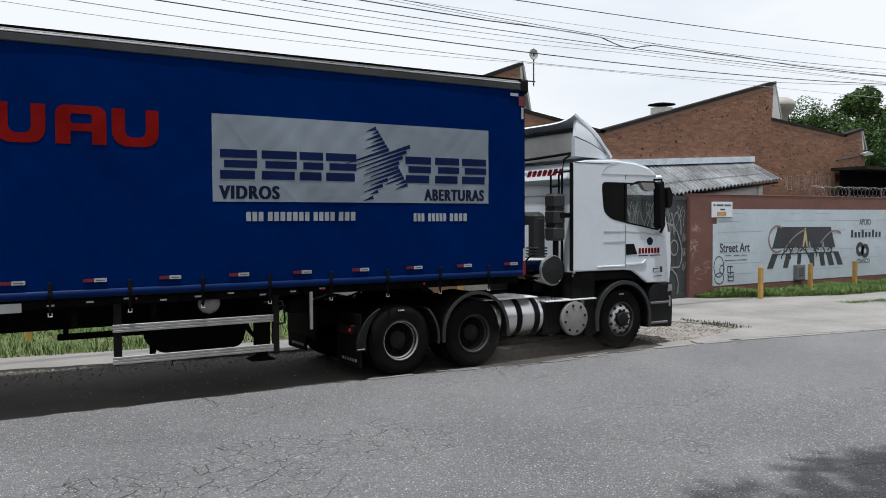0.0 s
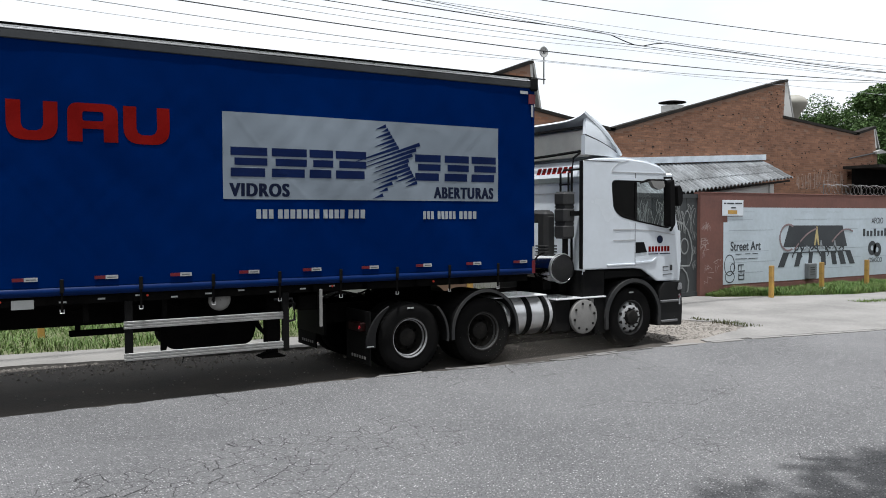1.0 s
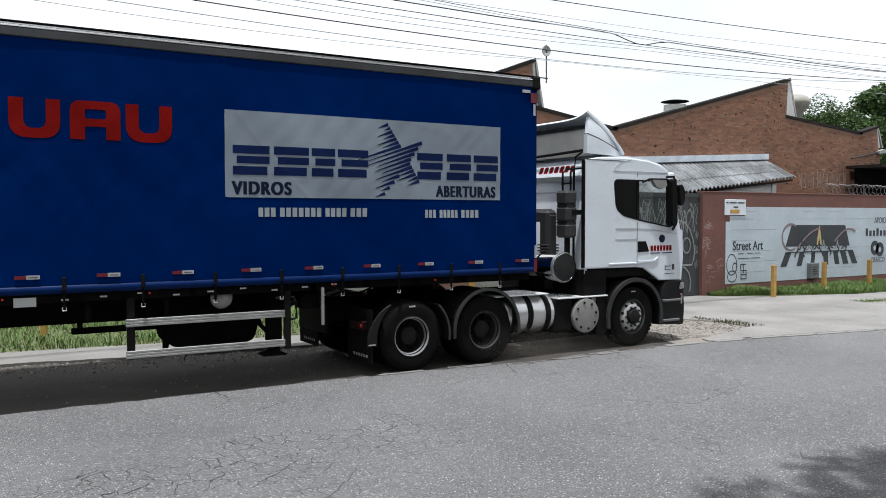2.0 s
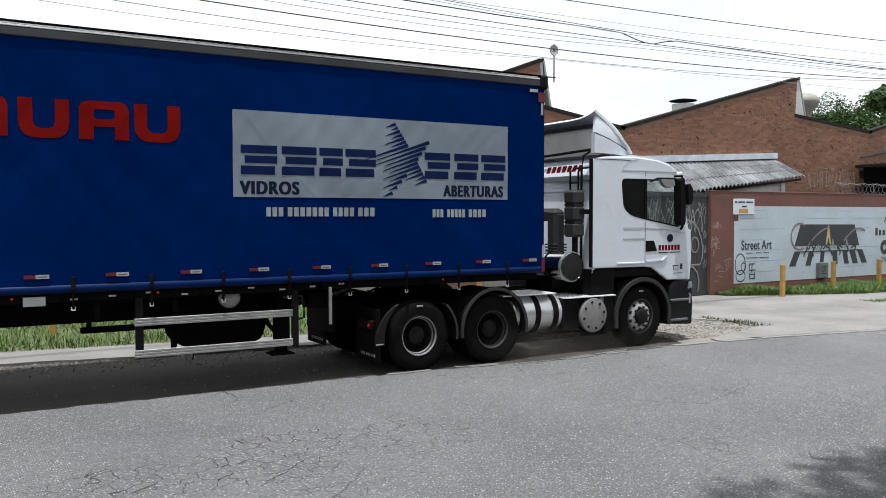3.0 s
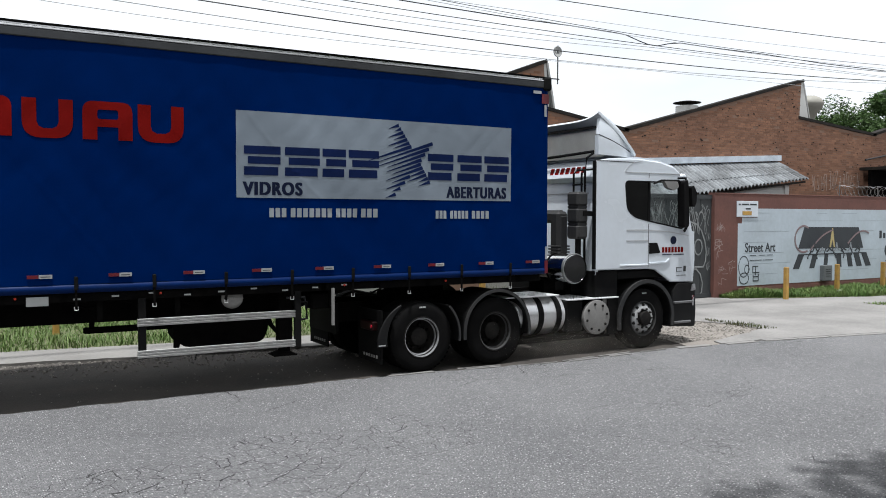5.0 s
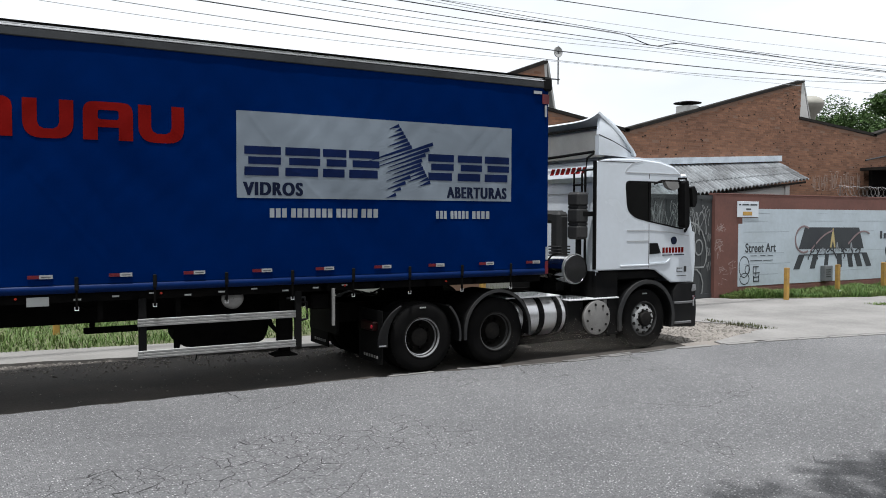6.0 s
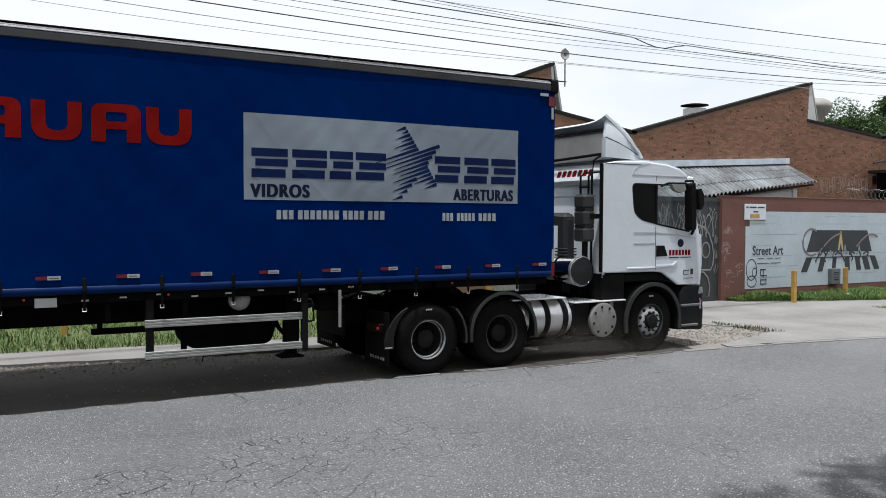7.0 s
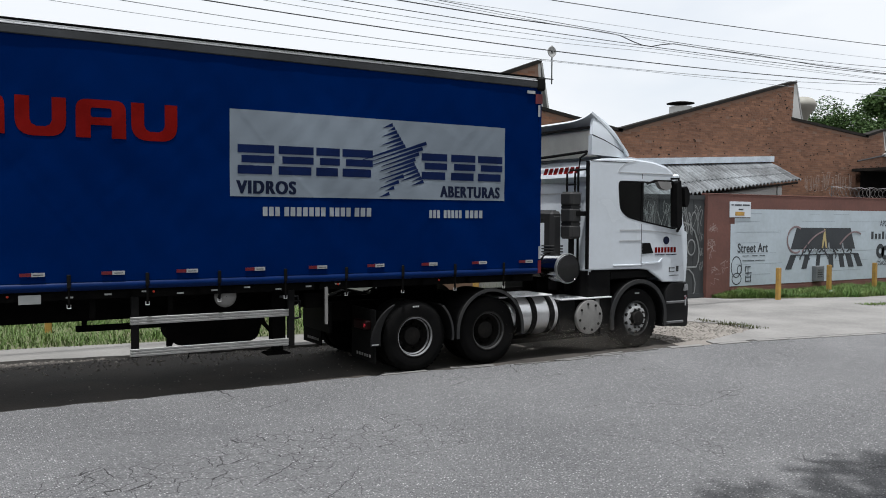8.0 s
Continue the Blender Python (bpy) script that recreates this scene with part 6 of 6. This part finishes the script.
# ---- overhead cables ----
def cable(y, course, r, mat, label="thin black overhead cable"):
    """A cable along the street: its height at places along it, drawn on to the poles out of sight."""
    xs, zs = [c[0] for c in course], [c[1] for c in course]
    fit = np.polyfit(xs, zs, 1 if len(course) < 3 else 2)
    pts = []
    for k in range(61):
        x = -24 + 54 * k / 60
        u = min(max(x, xs[0] - 3), xs[-1] + 3)
        slope = np.polyval(np.polyder(fit), u)
        pts.append((x, y, float(np.polyval(fit, u) + slope * 0.5 * (x - u))))
    return tagged(part("overhead_cable", tube(pts, r, 5), mat), label, "cable", group="overhead cables")


def build_cables():
    for y, course, r, mat in ((3.40, ((5.52, 6.813), (9.81, 6.94), (17.3, 7.256)), 0.010, WIRE), (3.41, ((2.43, 6.406), (7.92, 6.365), (11.88, 6.406), (17.32, 6.632)), 0.007, WIRE),
                              (3.39, ((2.43, 6.353), (7.92, 6.302), (11.88, 6.35), (17.32, 6.52)), 0.006, WIRE_PALE), (3.42, ((0.71, 6.132), (2.43, 6.117), (7.93, 6.175), (17.33, 6.44)), 0.008, WIRE),
                              (3.38, ((-1.1, 5.908), (0.82, 5.882), (4.47, 5.915)), 0.006, WIRE_PALE), (3.43, ((-2.01, 5.776), (2.43, 5.741), (9.8, 5.857), (17.34, 6.183)), 0.011, WIRE),
                              (3.37, ((-3.58, 5.582), (0.26, 5.523), (5.45, 5.551), (17.34, 6.119)), 0.008, WIRE_PALE), (3.44, ((12.32, 6.68), (17.31, 6.872)), 0.005, WIRE_PALE),
                              (3.36, ((-4.63, 5.439), (-2.51, 5.394), (1.88, 5.414)), 0.005, WIRE_PALE), (3.45, ((-0.38, 6.024), (2.43, 6.02), (5.46, 6.061)), 0.006, WIRE_PALE)):
        cable(y, course, r, mat, "thin black overhead cable" if mat is WIRE else "thin weathered grey overhead cable")
    # the slack one that dips and rises
    sag = ((-24, 6.9), (-12, 6.55), (-4, 6.34), (1.52, 6.282), (3.97, 6.28), (5.44, 6.312), (6.8, 6.318), (7.14, 6.305), (7.57, 6.212), (7.84, 6.17), (8.11, 6.172), (8.47, 6.26), (8.84, 6.318), (9.8, 6.325), (11.88, 6.375),
           (14.21, 6.38), (17.33, 6.46), (22, 6.65), (30, 7.0))
    pts = [(x, 3.4, z) for x, z in sag]
    tagged(part("overhead_cable", tube(pts, 0.012, 5), WIRE), "slack black overhead cable with a kink", "cable", group="overhead cables")
    first = thing("utility_pole", "grey concrete pole that carries the overhead cables", "pole", "poles", at=(-24, 3.45, 0))
    part("pole", cyl((0, 0, 3.9), "z", 0.15, 8.0, 16, None, 0.0, 0.1), CONCRETE, first)
    part("crossarm", box(-0.06, 0.06, -0.3, 0.3, 7.1, 7.22), CONCRETE, first)
    copy_thing(first, Matrix.Translation((30, 3.45, 0)))


# ---- putting the place together ----
build_ground()
build_wall()
factory = build_factory()
build_near_side()
build_razor_wire()
build_cables()
build_gutter()
build_litter()
build_lean_to()
trailer = build_trailer()
tractor, drive_wheels = build_tractor()


def post(x, y):
    p = thing("yellow_post", "worn yellow concrete bollard in the grass", "bollard", "bollards by the wall", at=(x, y, 0))
    part("post", box(-0.058, 0.058, -0.058, 0.058, -0.1, 0.91, 0.015), YELLOW, p)
    return p


first_post = post(13.83, 4.08)
for x, y in ((16.49, 4.3), (18.92, 4.35), (21.4, 4.4), (4.4, 5.0), (-4.09, 6.75)):
    copy_thing(first_post, Matrix.Translation((x, y, 0)))

tufts("grass", lambda r: ((x := r.uniform(12.7, 24)), r.uniform(max(3.35, 5.0 - (x - 12.7) * 0.42), 5.38)), 46000, 0.18, 2, lean=0.9)
tufts("grass", lambda r: ((x := r.uniform(-14, 5.8)), r.uniform(4.3 - 0.14 * (x + 0.7) if x < -0.7 else 4.3, 8.9)), 34000, 0.15, 4, mat=LAWN, lean=0.9, label="rough green grass behind the lorry")
tufts("grass", lambda r: ((x := r.uniform(14.6, 17.5)), 2.45 - 0.19 * (x - 12.6) + r.gauss(0, 0.12)), 700, 0.05, 12, lean=1.2, z=0.03, label="thin grass growing through the pavement")
tufts("weeds", lambda r: ((y := r.uniform(0.4, 2.1)) * 0 + 8.3 + r.gauss(0, 0.08), y), 320, 0.08, 6, mat=DRYGRASS, label="small weeds at the broken concrete edge")
tufts("weeds", lambda r: (r.uniform(2.0, 9.0), 4.75 + abs(r.gauss(0, 0.35))), 9000, 0.5, 14, mat=SHRUB, lean=0.7, label="dark scrubby weeds along the mossy wall")
pebbles("gravel", lambda r: (r.uniform(5.4, 8.2), r.uniform(0.1, 2.6)), 1800, 0.03, 8)
pebbles("gravel", lambda r: (r.uniform(-8, 5.2), r.uniform(0.6, 3.2)), 500, 0.014, 9)
pebbles("gravel", lambda r: ((x := r.uniform(-9, 0.5)), 3.1 - 0.16 * x - abs(r.gauss(0, 0.55))), 1500, 0.024, 10)
leafy_tree("tree", (42.6, 18.3, 0), 8.7, 5.4, 120000, 21, "dense green tree behind the factory", 0.3, 0.3, 0.085)
leafy_tree("tree", (46.4, 18.6, 0), 10.2, 5.6, 100000, 22, "dense green tree behind the factory", 0.3, 0.3, 0.12)
leafy_tree("tree", (2.4, -9.86, 0), 6.8, 3.8, 15000, 25, "street tree whose crown shades the road", 0.13, 0.6, 0.15)


def dust_cloud(name, count, size, seed):
    """A loose cloud of dust specks, thicker near the ground."""
    rng = random.Random(seed)
    verts, faces = [], []
    for _ in range(count):
        x, y, z = rng.gauss(0, size[0]), rng.gauss(0, size[1]), abs(rng.gauss(0, size[2]))
        a = Vector((rng.gauss(0, 1), rng.gauss(0, 1), rng.gauss(0, 1))).normalized()
        b = a.cross(Vector((rng.gauss(0, 1), rng.gauss(0, 1), rng.gauss(0, 1)))).normalized()
        s = rng.uniform(0.0008, 0.0016)
        k = len(verts)
        c = Vector((x, y, z + 0.02))
        verts += [tuple(c + a * s), tuple(c + b * s), tuple(c - a * s), tuple(c - b * s)]
        faces.append((k, k + 1, k + 2, k + 3))
    me = bpy.data.meshes.new(name)
    me.from_pydata(verts, [], faces)
    me.materials.append(DUST)
    return tagged(new(name, me), "thin brown dust whirled up by the spinning wheel", "dust", kind="stuff")


DUSTS = [(dust_cloud("dust", 54000, (0.42, 0.25, 0.22), 50), (2.0, 0.1, 0.0), (0.10, -0.02, 0.02)), (dust_cloud("dust", 28000, (0.55, 0.25, 0.18), 51), (2.9, 0.05, 0.0), (0.08, -0.02, 0.01)),
         (dust_cloud("dust", 18000, (0.35, 0.25, 0.30), 52), (1.75, 0.15, 0.0), (0.05, 0.0, 0.02)), (dust_cloud("dust", 14000, (0.6, 0.3, 0.15), 53), (4.0, 0.0, 0.0), (0.06, -0.01, 0.01))]

build_bricks(factory)


# ---- what moves ----
def motions():
    for w in drive_wheels:
        p = w.location.copy()
        walk(w, [(k / 10, pose(p.x, p.y, p.z, 0, 70 * k, 0)) for k in range(81)])
    for k, (cloud, at, drift) in enumerate(DUSTS):
        walk(cloud, [(t, pose(at[0] + drift[0] * t + 0.10 * math.sin(1.7 * t + k), at[1] + drift[1] * t, at[2] + drift[2] * t, 0, 4 * math.sin(t + k), 12 * math.sin(0.6 * t + k))) for t in (0, 1, 2, 3, 4, 5, 6, 7, 8)])


motions()
